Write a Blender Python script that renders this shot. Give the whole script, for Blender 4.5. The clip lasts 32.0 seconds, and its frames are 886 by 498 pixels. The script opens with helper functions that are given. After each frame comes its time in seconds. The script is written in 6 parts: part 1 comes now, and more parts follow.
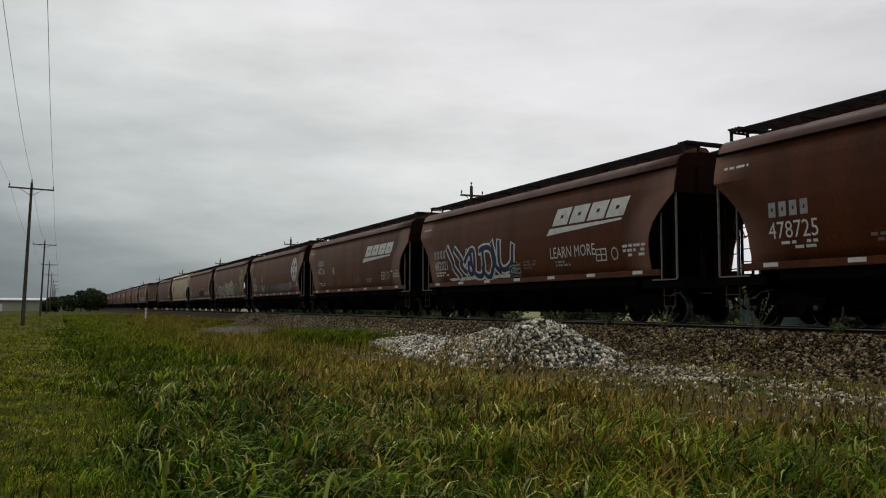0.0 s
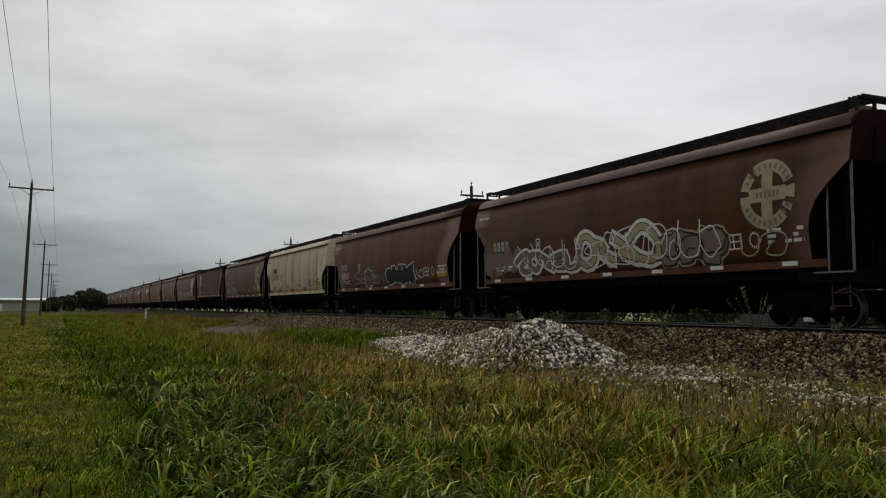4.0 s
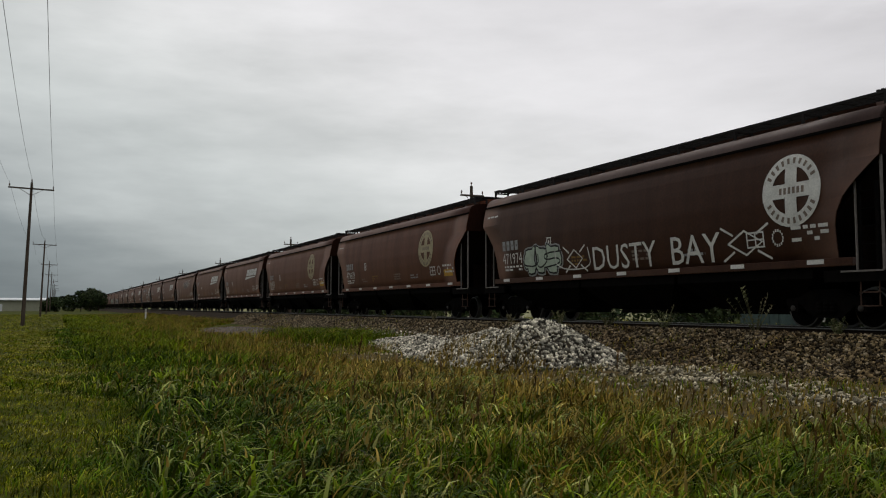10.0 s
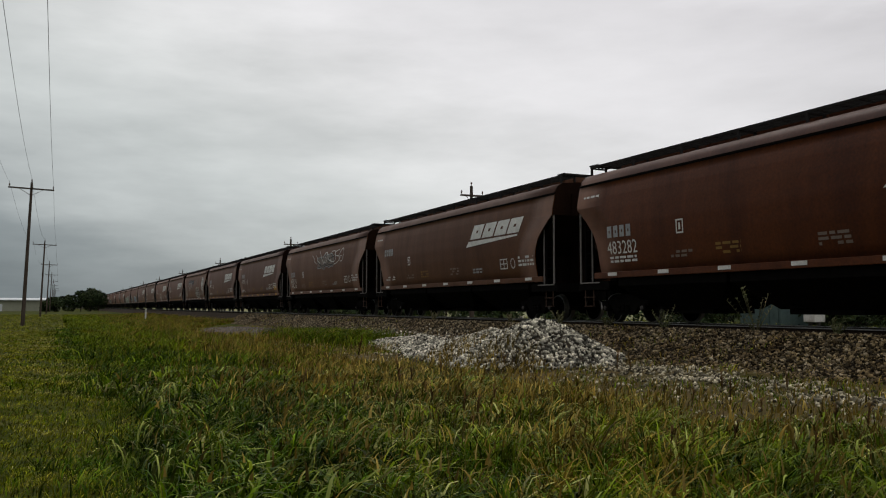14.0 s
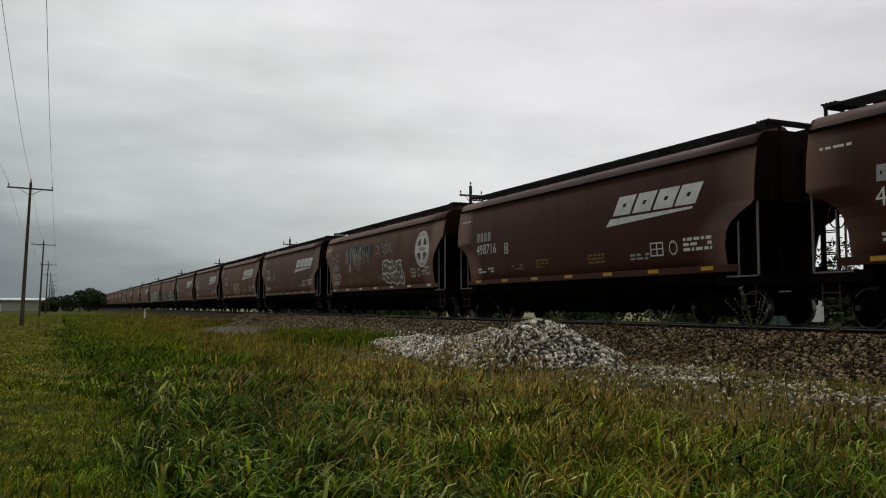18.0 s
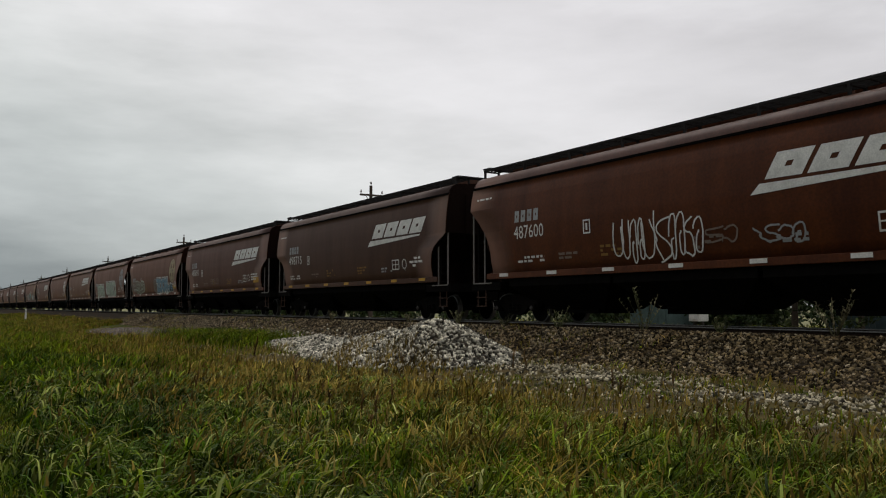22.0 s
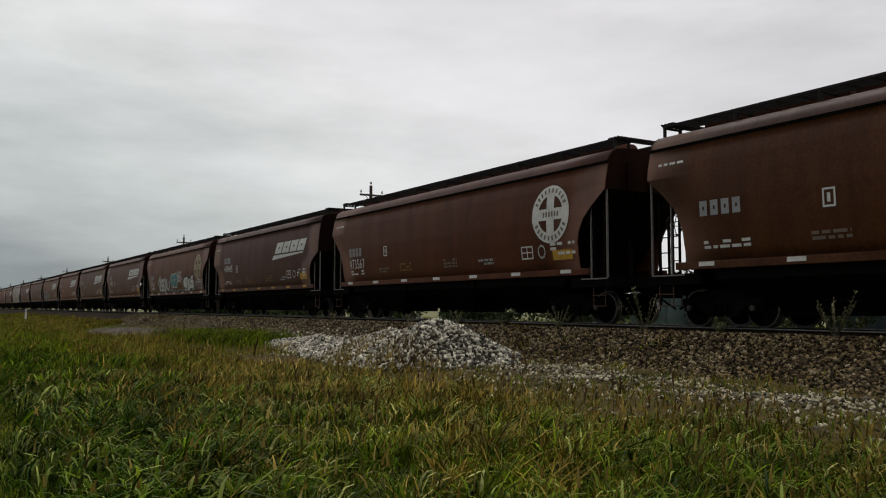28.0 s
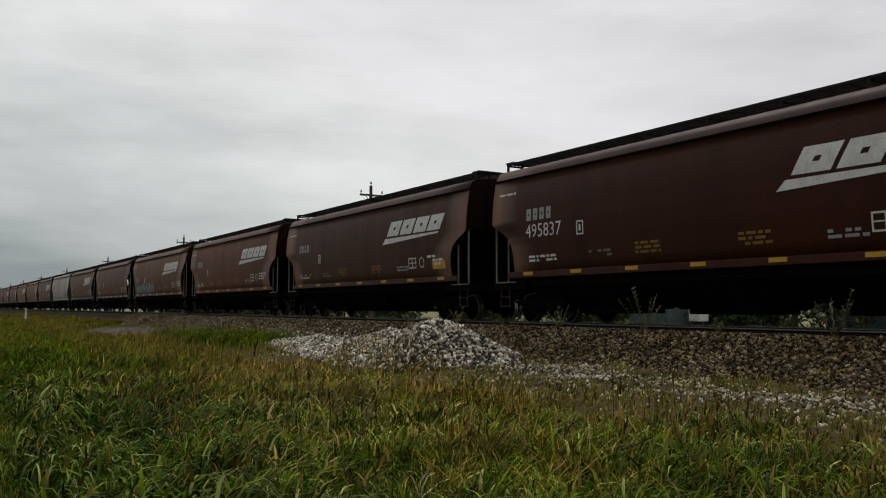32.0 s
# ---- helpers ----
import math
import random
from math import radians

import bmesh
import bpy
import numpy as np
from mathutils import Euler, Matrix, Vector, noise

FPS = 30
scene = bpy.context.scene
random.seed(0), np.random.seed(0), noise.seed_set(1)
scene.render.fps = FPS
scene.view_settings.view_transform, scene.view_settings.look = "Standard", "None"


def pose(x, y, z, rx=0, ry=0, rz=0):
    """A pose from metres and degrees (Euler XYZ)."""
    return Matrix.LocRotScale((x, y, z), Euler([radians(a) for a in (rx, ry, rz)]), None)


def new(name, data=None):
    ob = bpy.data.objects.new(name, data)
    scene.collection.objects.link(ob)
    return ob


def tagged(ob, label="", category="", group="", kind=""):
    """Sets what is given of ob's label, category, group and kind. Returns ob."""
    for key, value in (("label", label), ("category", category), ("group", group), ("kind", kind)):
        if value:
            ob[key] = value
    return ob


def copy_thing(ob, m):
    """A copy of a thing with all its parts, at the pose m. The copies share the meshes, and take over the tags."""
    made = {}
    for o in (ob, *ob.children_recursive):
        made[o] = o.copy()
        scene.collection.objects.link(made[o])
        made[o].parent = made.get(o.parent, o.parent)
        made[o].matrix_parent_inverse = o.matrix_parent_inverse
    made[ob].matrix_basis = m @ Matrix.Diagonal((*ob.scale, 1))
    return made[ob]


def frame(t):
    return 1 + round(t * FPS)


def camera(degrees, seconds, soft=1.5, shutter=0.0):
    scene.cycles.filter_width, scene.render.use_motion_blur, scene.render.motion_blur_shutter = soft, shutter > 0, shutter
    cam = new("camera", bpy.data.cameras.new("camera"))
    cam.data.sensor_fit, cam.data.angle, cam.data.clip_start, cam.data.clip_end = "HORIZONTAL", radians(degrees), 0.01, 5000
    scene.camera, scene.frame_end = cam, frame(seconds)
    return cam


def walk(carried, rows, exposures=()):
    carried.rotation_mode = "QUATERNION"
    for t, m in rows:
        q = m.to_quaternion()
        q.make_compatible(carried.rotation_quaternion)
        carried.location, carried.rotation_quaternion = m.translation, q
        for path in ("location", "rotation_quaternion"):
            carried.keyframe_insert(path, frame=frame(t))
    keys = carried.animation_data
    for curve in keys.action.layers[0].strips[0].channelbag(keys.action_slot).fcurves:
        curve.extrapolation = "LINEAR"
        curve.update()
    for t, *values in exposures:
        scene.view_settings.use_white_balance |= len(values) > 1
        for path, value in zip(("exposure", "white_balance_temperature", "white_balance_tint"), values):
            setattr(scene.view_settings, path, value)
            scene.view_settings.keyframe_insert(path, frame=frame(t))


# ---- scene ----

# ================= camera =================
EYE = 1.6                      # height of the eye over the verge
TILT = 3.97
cam = camera(56.03, 32.0, 1.1)
YAW = [(0.0, -24.69), (17.8, -24.69), (18.0, -24.75), (18.25, -25.25), (18.5, -26.03), (18.75, -27.0), (19.0, -27.98), (19.25, -28.95),
       (19.5, -29.89), (19.75, -30.75), (20.0, -31.33), (20.25, -31.68), (20.5, -31.77), (20.8, -31.66), (21.1, -31.64), (32.0, -31.64)]
walk(cam, [(t, pose(0, 0, EYE, 90 + TILT, 0, yaw)) for t, yaw in YAW])
scene.view_settings.exposure = 0.0

# ================= train timing =================
XT = 16.42                     # centre line of the track; the track runs along y
ZR = 1.12                      # top of the rails
GAP = 1.5                      # between two bodies
LONG, SHORT = 18.7, 17.55      # car lengths over the couplers, with round and with late bodies
FIRST_END = 15.52              # far end of the body of car -1 at the start


# metres by which the train lags behind an even pull as slack runs in and out
LAG = [(0, 0.5), (1, -0.1), (2, -0.35), (3, -0.1), (6, 0.4), (7, -0.2), (8, 0.1), (9, -0.1), (10, 0.05), (11, 0.3), (12, 0.0), (13, 0.15), (14, 0.4), (17, 0.0), (18, 0.1),
       (19, 0.2), (20, 0.49), (21, 0.76), (22, 1.2), (23, -0.2), (24, 0.13), (25, 0.49), (26, 0.5), (29, -0.2), (30, -0.2), (31, 0.1), (32, 0.2)]


def steady(t):
    """Metres gone under an even pull: the train gathers speed slowly."""
    return 15.192 * t + 0.02232 * t * t


def travel(t):
    return steady(t) - float(np.interp(t, [a for a, _ in LAG], [b for _, b in LAG]))


# ================= sky and sun =================
world = bpy.data.worlds.new("overcast")
scene.world = world
world.use_nodes = True


def build_sky():
    nt = world.node_tree
    nt.nodes.clear()
    N = nt.nodes.new
    L = nt.links.new
    out, bg = N("ShaderNodeOutputWorld"), N("ShaderNodeBackground")
    sky = N("ShaderNodeTexSky")
    sky.sky_type, sky.sun_disc = "NISHITA", False
    sky.sun_elevation, sky.sun_rotation = radians(58), radians(200)
    tc, sep = N("ShaderNodeTexCoord"), N("ShaderNodeSeparateXYZ")
    L(tc.outputs["Generated"], sep.inputs[0])
    # cloud sheets, flattened towards the horizon
    mp = N("ShaderNodeMapping")
    mp.inputs["Scale"].default_value = (1.3, 1.3, 5.0)
    L(tc.outputs["Generated"], mp.inputs[0])
    noi = N("ShaderNodeTexNoise")
    noi.inputs["Scale"].default_value, noi.inputs["Detail"].default_value, noi.inputs["Roughness"].default_value = 2.6, 6, 0.55
    L(mp.outputs[0], noi.inputs["Vector"])
    # height plus a little of the east: the far north is the darkest
    add = N("ShaderNodeMath")
    add.operation = "MULTIPLY_ADD"
    L(sep.outputs["X"], add.inputs[0])
    add.inputs[1].default_value = 0.45
    L(sep.outputs["Z"], add.inputs[2])
    wob = N("ShaderNodeMath")
    wob.operation = "MULTIPLY_ADD"
    L(noi.outputs["Fac"], wob.inputs[0])
    wob.inputs[1].default_value = 0.14
    L(add.outputs[0], wob.inputs[2])
    ramp = N("ShaderNodeValToRGB")
    cr = ramp.color_ramp
    cr.elements[0].position, cr.elements[0].color = 0.05, (0.18, 0.212, 0.226, 1)
    cr.elements[1].position, cr.elements[1].color = 0.95, (0.92, 0.92, 0.94, 1)
    for p, c in ((0.14, (0.28, 0.312, 0.322, 1)), (0.20, (0.42, 0.45, 0.45, 1)), (0.30, (0.61, 0.64, 0.632, 1)), (0.39, (0.705, 0.72, 0.713, 1)), (0.47, (0.78, 0.78, 0.78, 1)), (0.55, (0.81, 0.80, 0.81, 1)), (0.70, (0.71, 0.695, 0.71, 1))):
        cr.elements.new(p).color = c
    L(wob.outputs[0], ramp.inputs[0])
    cl = N("ShaderNodeMapRange")
    cl.inputs["From Min"].default_value, cl.inputs["From Max"].default_value = 0.3, 0.7
    cl.inputs["To Min"].default_value, cl.inputs["To Max"].default_value = 0.86, 1.12
    L(noi.outputs["Fac"], cl.inputs["Value"])
    mul = N("ShaderNodeVectorMath")
    mul.operation = "SCALE"
    L(ramp.outputs[0], mul.inputs[0])
    L(cl.outputs[0], mul.inputs["Scale"])
    dim = N("ShaderNodeVectorMath")
    dim.operation = "SCALE"
    dim.inputs["Scale"].default_value = 0.06
    L(sky.outputs[0], dim.inputs[0])
    mix = N("ShaderNodeMix")
    mix.data_type = "RGBA"
    mix.inputs["Factor"].default_value = 0.06
    L(mul.outputs[0], mix.inputs["A"])
    L(dim.outputs[0], mix.inputs["B"])
    L(mix.outputs["Result"], bg.inputs["Color"])
    bg.inputs["Strength"].default_value = 1.0
    L(bg.outputs[0], out.inputs[0])


build_sky()
sun = new("sun", bpy.data.lights.new("sun", "SUN"))
sun.data.energy, sun.data.angle, sun.data.color = 0.6, radians(30), (1, 0.97, 0.93)
sun.matrix_world = pose(0, 0, 60, 32, 0, 160)

# ================= materials =================
MATS = {}


def material(name, colour, rough=0.7, metal=0.0, vary=0.3, scale=8.0, bump=0.15, second=None, fine=60.0, spec=0.3, island=0.0, tint=False, streak=False, patch=0.0, skew=0.0):
    """A surface of two scales of noise. second: the colour that the coarse noise blends in; island: spread of brightness from piece to piece;
    tint: the object's own colour instead; streak: stains that run down."""
    if name in MATS:
        return MATS[name]
    m = bpy.data.materials.new(name)
    m.use_nodes = True
    nt = m.node_tree
    b = nt.nodes["Principled BSDF"]
    N, L = nt.nodes.new, nt.links.new
    tc = N("ShaderNodeTexCoord")
    mp = N("ShaderNodeMapping")
    spot = tc.outputs["Object"]
    if tint:
        # every object has its own stretch of the stains
        oi, own, far = N("ShaderNodeObjectInfo"), N("ShaderNodeVectorMath"), N("ShaderNodeVectorMath")
        own.operation, far.operation = "SCALE", "ADD"
        own.inputs[0].default_value = (31.0, 87.0, 13.0)
        L(oi.outputs["Random"], own.inputs["Scale"])
        L(spot, far.inputs[0])
        L(own.outputs[0], far.inputs[1])
        spot = far.outputs[0]
    L(spot, mp.inputs[0])
    if streak:
        mp.inputs["Scale"].default_value = (1, 1, 0.16)
    n1, n2 = N("ShaderNodeTexNoise"), N("ShaderNodeTexNoise")
    n1.inputs["Scale"].default_value, n1.inputs["Detail"].default_value = scale, 6
    n1.inputs["Roughness"].default_value = 0.65
    n2.inputs["Scale"].default_value, n2.inputs["Detail"].default_value = fine, 3
    L(mp.outputs[0], n1.inputs["Vector"])
    L(spot, n2.inputs["Vector"])
    base = N("ShaderNodeMix")
    base.data_type = "RGBA"
    if tint:
        L(oi.outputs["Color"], base.inputs["A"])
        dk = N("ShaderNodeVectorMath")
        dk.operation = "MULTIPLY"
        dk.inputs[1].default_value = (0.58, 0.50, 0.46)
        L(oi.outputs["Color"], dk.inputs[0])
    else:
        base.inputs["A"].default_value = (*colour, 1)
    base.inputs["B"].default_value = (*(second or tuple(c * (1 - vary) for c in colour)), 1)
    if tint:
        L(dk.outputs[0], base.inputs["B"])
    edge = N("ShaderNodeMapRange")
    edge.inputs["From Min"].default_value, edge.inputs["From Max"].default_value = 0.42 + patch, 0.68 + patch
    edge.inputs["To Max"].default_value = 1.0 if second is None else 0.85
    L(n1.outputs["Fac"], edge.inputs["Value"])
    L(edge.outputs[0], base.inputs["Factor"])
    mr = N("ShaderNodeMapRange")
    mr.inputs["To Min"].default_value, mr.inputs["To Max"].default_value = 1 - vary * 0.7, 1 + vary * 0.7
    mr.inputs["From Min"].default_value, mr.inputs["From Max"].default_value = 0.25, 0.75
    L(n2.outputs["Fac"], mr.inputs["Value"])
    sc = N("ShaderNodeVectorMath")
    sc.operation = "SCALE"
    L(base.outputs["Result"], sc.inputs[0])
    L(mr.outputs[0], sc.inputs["Scale"])
    last = sc
    if island:
        g = N("ShaderNodeNewGeometry")
        ir = N("ShaderNodeMapRange")
        ir.inputs["To Min"].default_value, ir.inputs["To Max"].default_value = 1 - island, 1 + island
        if skew:
            pw = N("ShaderNodeMath")
            pw.operation = "POWER"
            pw.inputs[1].default_value = skew
            L(g.outputs["Random Per Island"], pw.inputs[0])
            L(pw.outputs[0], ir.inputs["Value"])
            ir.inputs["To Min"].default_value, ir.inputs["To Max"].default_value = 1 - island, 1 + island * skew
        else:
            L(g.outputs["Random Per Island"], ir.inputs["Value"])
        s2 = N("ShaderNodeVectorMath")
        s2.operation = "SCALE"
        L(sc.outputs[0], s2.inputs[0])
        L(ir.outputs[0], s2.inputs["Scale"])
        last = s2
    L(last.outputs[0], b.inputs["Base Color"])
    rr = N("ShaderNodeMapRange")
    rr.inputs["To Min"].default_value, rr.inputs["To Max"].default_value = max(0.05, rough - 0.12), min(1, rough + 0.12)
    L(n1.outputs["Fac"], rr.inputs["Value"])
    L(rr.outputs[0], b.inputs["Roughness"])
    b.inputs["Metallic"].default_value = metal
    b.inputs["Specular IOR Level"].default_value = spec
    if bump:
        bp = N("ShaderNodeBump")
        bp.inputs["Strength"].default_value, bp.inputs["Distance"].default_value = bump, 0.02
        L(n2.outputs["Fac"], bp.inputs["Height"])
        L(bp.outputs[0], b.inputs["Normal"])
    MATS[name] = m
    return m


def grass_material(name, green, dry, split=0.5, wide=0.35):
    """Blades: each its own mix of green and dry, with drifts of dry stalks."""
    m = bpy.data.materials.new(name)
    m.use_nodes = True
    nt = m.node_tree
    b = nt.nodes["Principled BSDF"]
    N, L = nt.nodes.new, nt.links.new
    g, n, tc = N("ShaderNodeNewGeometry"), N("ShaderNodeTexNoise"), N("ShaderNodeTexCoord")
    n.inputs["Scale"].default_value, n.inputs["Detail"].default_value = wide, 4
    L(g.outputs["Position"], n.inputs["Vector"])
    a = N("ShaderNodeMath")
    a.operation = "MULTIPLY_ADD"
    L(g.outputs["Random Per Island"], a.inputs[0])
    a.inputs[1].default_value = 0.30
    L(n.outputs["Fac"], a.inputs[2])
    r = N("ShaderNodeMapRange")
    r.inputs["From Min"].default_value, r.inputs["From Max"].default_value = split, split + 0.28
    L(a.outputs[0], r.inputs["Value"])
    mx = N("ShaderNodeMix")
    mx.data_type = "RGBA"
    L(r.outputs[0], mx.inputs["Factor"])
    mx.inputs["A"].default_value, mx.inputs["B"].default_value = (*green, 1), (*dry, 1)
    w = N("ShaderNodeTexWhiteNoise")
    w.noise_dimensions = "1D"
    L(g.outputs["Random Per Island"], w.inputs["W"])
    v = N("ShaderNodeMapRange")
    v.inputs["To Min"].default_value, v.inputs["To Max"].default_value = 0.30, 1.9
    L(w.outputs["Value"], v.inputs["Value"])
    n2 = N("ShaderNodeTexNoise")
    n2.inputs["Scale"].default_value, n2.inputs["Detail"].default_value = wide * 2.7, 3
    L(g.outputs["Position"], n2.inputs["Vector"])
    lush = N("ShaderNodeMapRange")
    lush.inputs["From Min"].default_value, lush.inputs["From Max"].default_value = 0.35, 0.65
    lush.inputs["To Min"].default_value, lush.inputs["To Max"].default_value = 0.42, 1.65
    L(n2.outputs["Fac"], lush.inputs["Value"])
    vv = N("ShaderNodeMath")
    vv.operation = "MULTIPLY"
    L(v.outputs[0], vv.inputs[0])
    L(lush.outputs[0], vv.inputs[1])
    s = N("ShaderNodeVectorMath")
    s.operation = "SCALE"
    L(mx.outputs["Result"], s.inputs[0])
    L(vv.outputs[0], s.inputs["Scale"])
    L(s.outputs[0], b.inputs["Base Color"])
    b.inputs["Roughness"].default_value = 0.55
    b.inputs["Specular IOR Level"].default_value = 0.04
    MATS[name] = m
    return m


PAINT = material("weathered_car_paint", (0.1, 0.04, 0.03), 0.48, 0, 0.42, 1.1, 0.06, fine=16, tint=True, streak=True, spec=0.17)
coat = PAINT.node_tree.nodes["Principled BSDF"]
coat.inputs["Sheen Weight"].default_value, coat.inputs["Sheen Roughness"].default_value = 0.20, 0.42
coat.inputs["Sheen Tint"].default_value = (1.0, 0.58, 0.42, 1)
# matt paint of the end walls; their object colour carries the gap's shade
END_SHADE = material("shaded_end_paint", (0.1, 0.04, 0.03), 0.85, 0, 0.42, 1.1, 0.10, fine=16, tint=True, streak=True, spec=0.06)
# near-black base: the shade under the cars and eaves is in the colour
UNDER = material("shade_black_steel", (0.0055, 0.0046, 0.0041), 0.92, 0.0, 0.5, 5, 0.2, spec=0.03)
# brown taken nearly to black: holds the shade under the sloping ends
SLOPE_SHADE = material("shaded_brown_paint", (0.010, 0.0048, 0.0034), 0.9, 0.0, 0.4, 1.5, 0.1, spec=0.06)
BLACK = material("black_grating", (0.024, 0.021, 0.020), 0.8, 0.0, 0.3, 6, 0.1, spec=0.15)
STEEL = material("worn_bright_steel", (0.26, 0.245, 0.23), 0.5, 0.4, 0.3, 9, 0.1)
DUSTY = material("dusty_grab_iron", (0.20, 0.175, 0.16), 0.6, 0.1, 0.4, 6, 0.1)
GRIME = material("grimy_grey_paint", (0.055, 0.047, 0.042), 0.7, 0, 0.4, 6, 0.1)
WORN = material("worn_wheel_rim", (0.16, 0.15, 0.14), 0.4, 0.8, 0.3, 9, 0.1)
RUSTY = material("rusty_steel", (0.09, 0.05, 0.035), 0.8, 0.2, 0.4, 9, 0.25)
BALLAST = material("ballast_stone", (0.142, 0.114, 0.074), 0.9, 0, 0.35, 0.5, 0.4, second=(0.066, 0.042, 0.018), fine=25, island=0.88, skew=2.6, spec=0.05)
PALE = material("pale_gravel", (0.365, 0.337, 0.268), 0.9, 0, 0.35, 2.0, 0.4, fine=25, island=0.93, skew=1.9, spec=0.05)
RAIL = material("rust_dark_rail", (0.026, 0.016, 0.011), 0.85, 0.0, 0.4, 9, 0.25, spec=0.08)
EARTHY = material("dirty_brown_ballast", (0.096, 0.070, 0.036), 0.9, 0, 0.35, 0.5, 0.4, second=(0.045, 0.026, 0.010), fine=25, island=0.88, skew=2.6, spec=0.05)
BED = material("ballast_bed", (0.032, 0.025, 0.017), 0.95, 0, 0.5, 1.2, 0.5, second=(0.04, 0.026, 0.016), fine=14, spec=0.05)
DIRT = material("rusty_bare_soil", (0.085, 0.06, 0.024), 0.95, 0, 0.5, 0.9, 0.5, second=(0.055, 0.05, 0.014), fine=9, spec=0.05)
STUBBLE = material("pale_dry_stubble", (0.20, 0.19, 0.10), 0.95, 0, 0.4, 0.12, 0.3, second=(0.12, 0.13, 0.05), fine=4, spec=0.05)
SPILL = material("spilled_stone", (0.285, 0.25, 0.175), 0.9, 0, 0.35, 0.7, 0.4, fine=25, island=0.88, skew=2.0, spec=0.05)
DIRTY = material("dirty_gravel", (0.15, 0.125, 0.11), 0.9, 0, 0.35, 0.7, 0.4, fine=25, island=0.6, spec=0.05)
WOOD = material("weathered_pole_wood", (0.075, 0.058, 0.045), 0.9, 0, 0.4, 3, 0.4, fine=40, streak=True, spec=0.05)
TIE = material("creosoted_tie", (0.06, 0.045, 0.035), 0.9, 0, 0.4, 4, 0.4, spec=0.05)
GROUND = material("grassy_soil", (0.030, 0.040, 0.002), 0.95, 0, 0.6, 0.9, 0.6, second=(0.075, 0.070, 0.010), fine=17, spec=0.05)
TALL = grass_material("tall_grass_blades", (0.086, 0.118, 0.003), (0.20, 0.150, 0.014), 0.70, 0.30)
MOWN = grass_material("mown_grass_blades", (0.105, 0.118, 0.002), (0.24, 0.205, 0.025), 0.60, 0.9)
DEEP = grass_material("dark_green_blades", (0.025, 0.053, 0.001), (0.060, 0.075, 0.004), 0.75, 0.6)
LUSH = grass_material("lush_green_blades", (0.058, 0.094, 0.002), (0.13, 0.12, 0.010), 0.66, 0.6)
RUST = grass_material("rust_brown_blades", (0.155, 0.110, 0.014), (0.265, 0.185, 0.038), 0.60, 0.5)
SAGE = grass_material("pale_arching_blades", (0.150, 0.175, 0.034), (0.24, 0.23, 0.08), 0.60, 0.5)
STALK = grass_material("dark_seed_stalks", (0.085, 0.048, 0.018), (0.15, 0.09, 0.035), 0.60, 0.5)
SEED = grass_material("seed_heads", (0.150, 0.098, 0.018), (0.23, 0.17, 0.045), 0.55, 0.4)
STRAW = grass_material("pale_straw_blades", (0.22, 0.21, 0.055), (0.33, 0.28, 0.11), 0.6, 0.5)
LEAF = grass_material("dark_tree_leaves", (0.022, 0.034, 0.014), (0.05, 0.06, 0.022), 0.6, 0.5)
WEED = grass_material("weed_leaves", (0.085, 0.095, 0.040), (0.19, 0.16, 0.095), 0.5, 0.5)


def flat_paint(name, c, rough=0.6):
    return material("paint_" + name, c, rough, 0, 0.22, 3.0, 0.03, fine=30, spec=0.3)


WHITE = flat_paint("white", (0.70, 0.68, 0.64))
CREAM = flat_paint("cream", (0.40, 0.33, 0.20))
GREYW = flat_paint("grey_white", (0.33, 0.33, 0.33))
YELLOW = flat_paint("yellow", (0.55, 0.30, 0.04))
BLUE = flat_paint("pale_blue", (0.20, 0.31, 0.39))
TEAL = flat_paint("teal", (0.10, 0.30, 0.30))
SLATE = flat_paint("slate", (0.060, 0.090, 0.110))
NAVY = flat_paint("navy", (0.035, 0.035, 0.10))
MINT = flat_paint("mint", (0.46, 0.53, 0.43))
DULL = flat_paint("dull_brown_white", (0.20, 0.15, 0.12))
OCHRE = flat_paint("ochre", (0.24, 0.13, 0.03))
INK = flat_paint("black_ink", (0.015, 0.014, 0.014))
GREEN = flat_paint("graffiti_green", (0.10, 0.16, 0.11))
PAINTS = dict(white=WHITE, cream=CREAM, grey=GREYW, yellow=YELLOW, blue=BLUE, teal=TEAL, slate=SLATE, navy=NAVY, mint=MINT, dull=DULL, ink=INK, green=GREEN, ochre=OCHRE)


# ================= mesh helpers =================
def part(name, bm, mat, parent=None, label=""):
    me = bpy.data.meshes.new(name)
    bm.to_mesh(me)
    bm.free()
    return put(name, me, mat, parent, label)


def put(name, me, mat, parent=None, label=""):
    if mat and not me.materials:
        me.materials.append(mat)
    ob = new(name, me)
    ob.parent = parent
    if label:
        tagged(ob, label)
    return ob


def box(bm, x0, x1, y0, y1, z0, z1):
    v = [bm.verts.new((x, y, z)) for x in (x0, x1) for y in (y0, y1) for z in (z0, z1)]
    for f in ((0, 1, 3, 2), (4, 6, 7, 5), (0, 4, 5, 1), (2, 3, 7, 6), (0, 2, 6, 4), (1, 5, 7, 3)):
        bm.faces.new([v[i] for i in f])
    return v


def boxes(*spans):
    bm = bmesh.new()
    for s in spans:
        box(bm, *s)
    return bm


def bevelled(bm, w=0.01):
    bmesh.ops.bevel(bm, geom=bm.edges[:], offset=w, segments=1, affect="EDGES", clamp_overlap=True)
    return bm


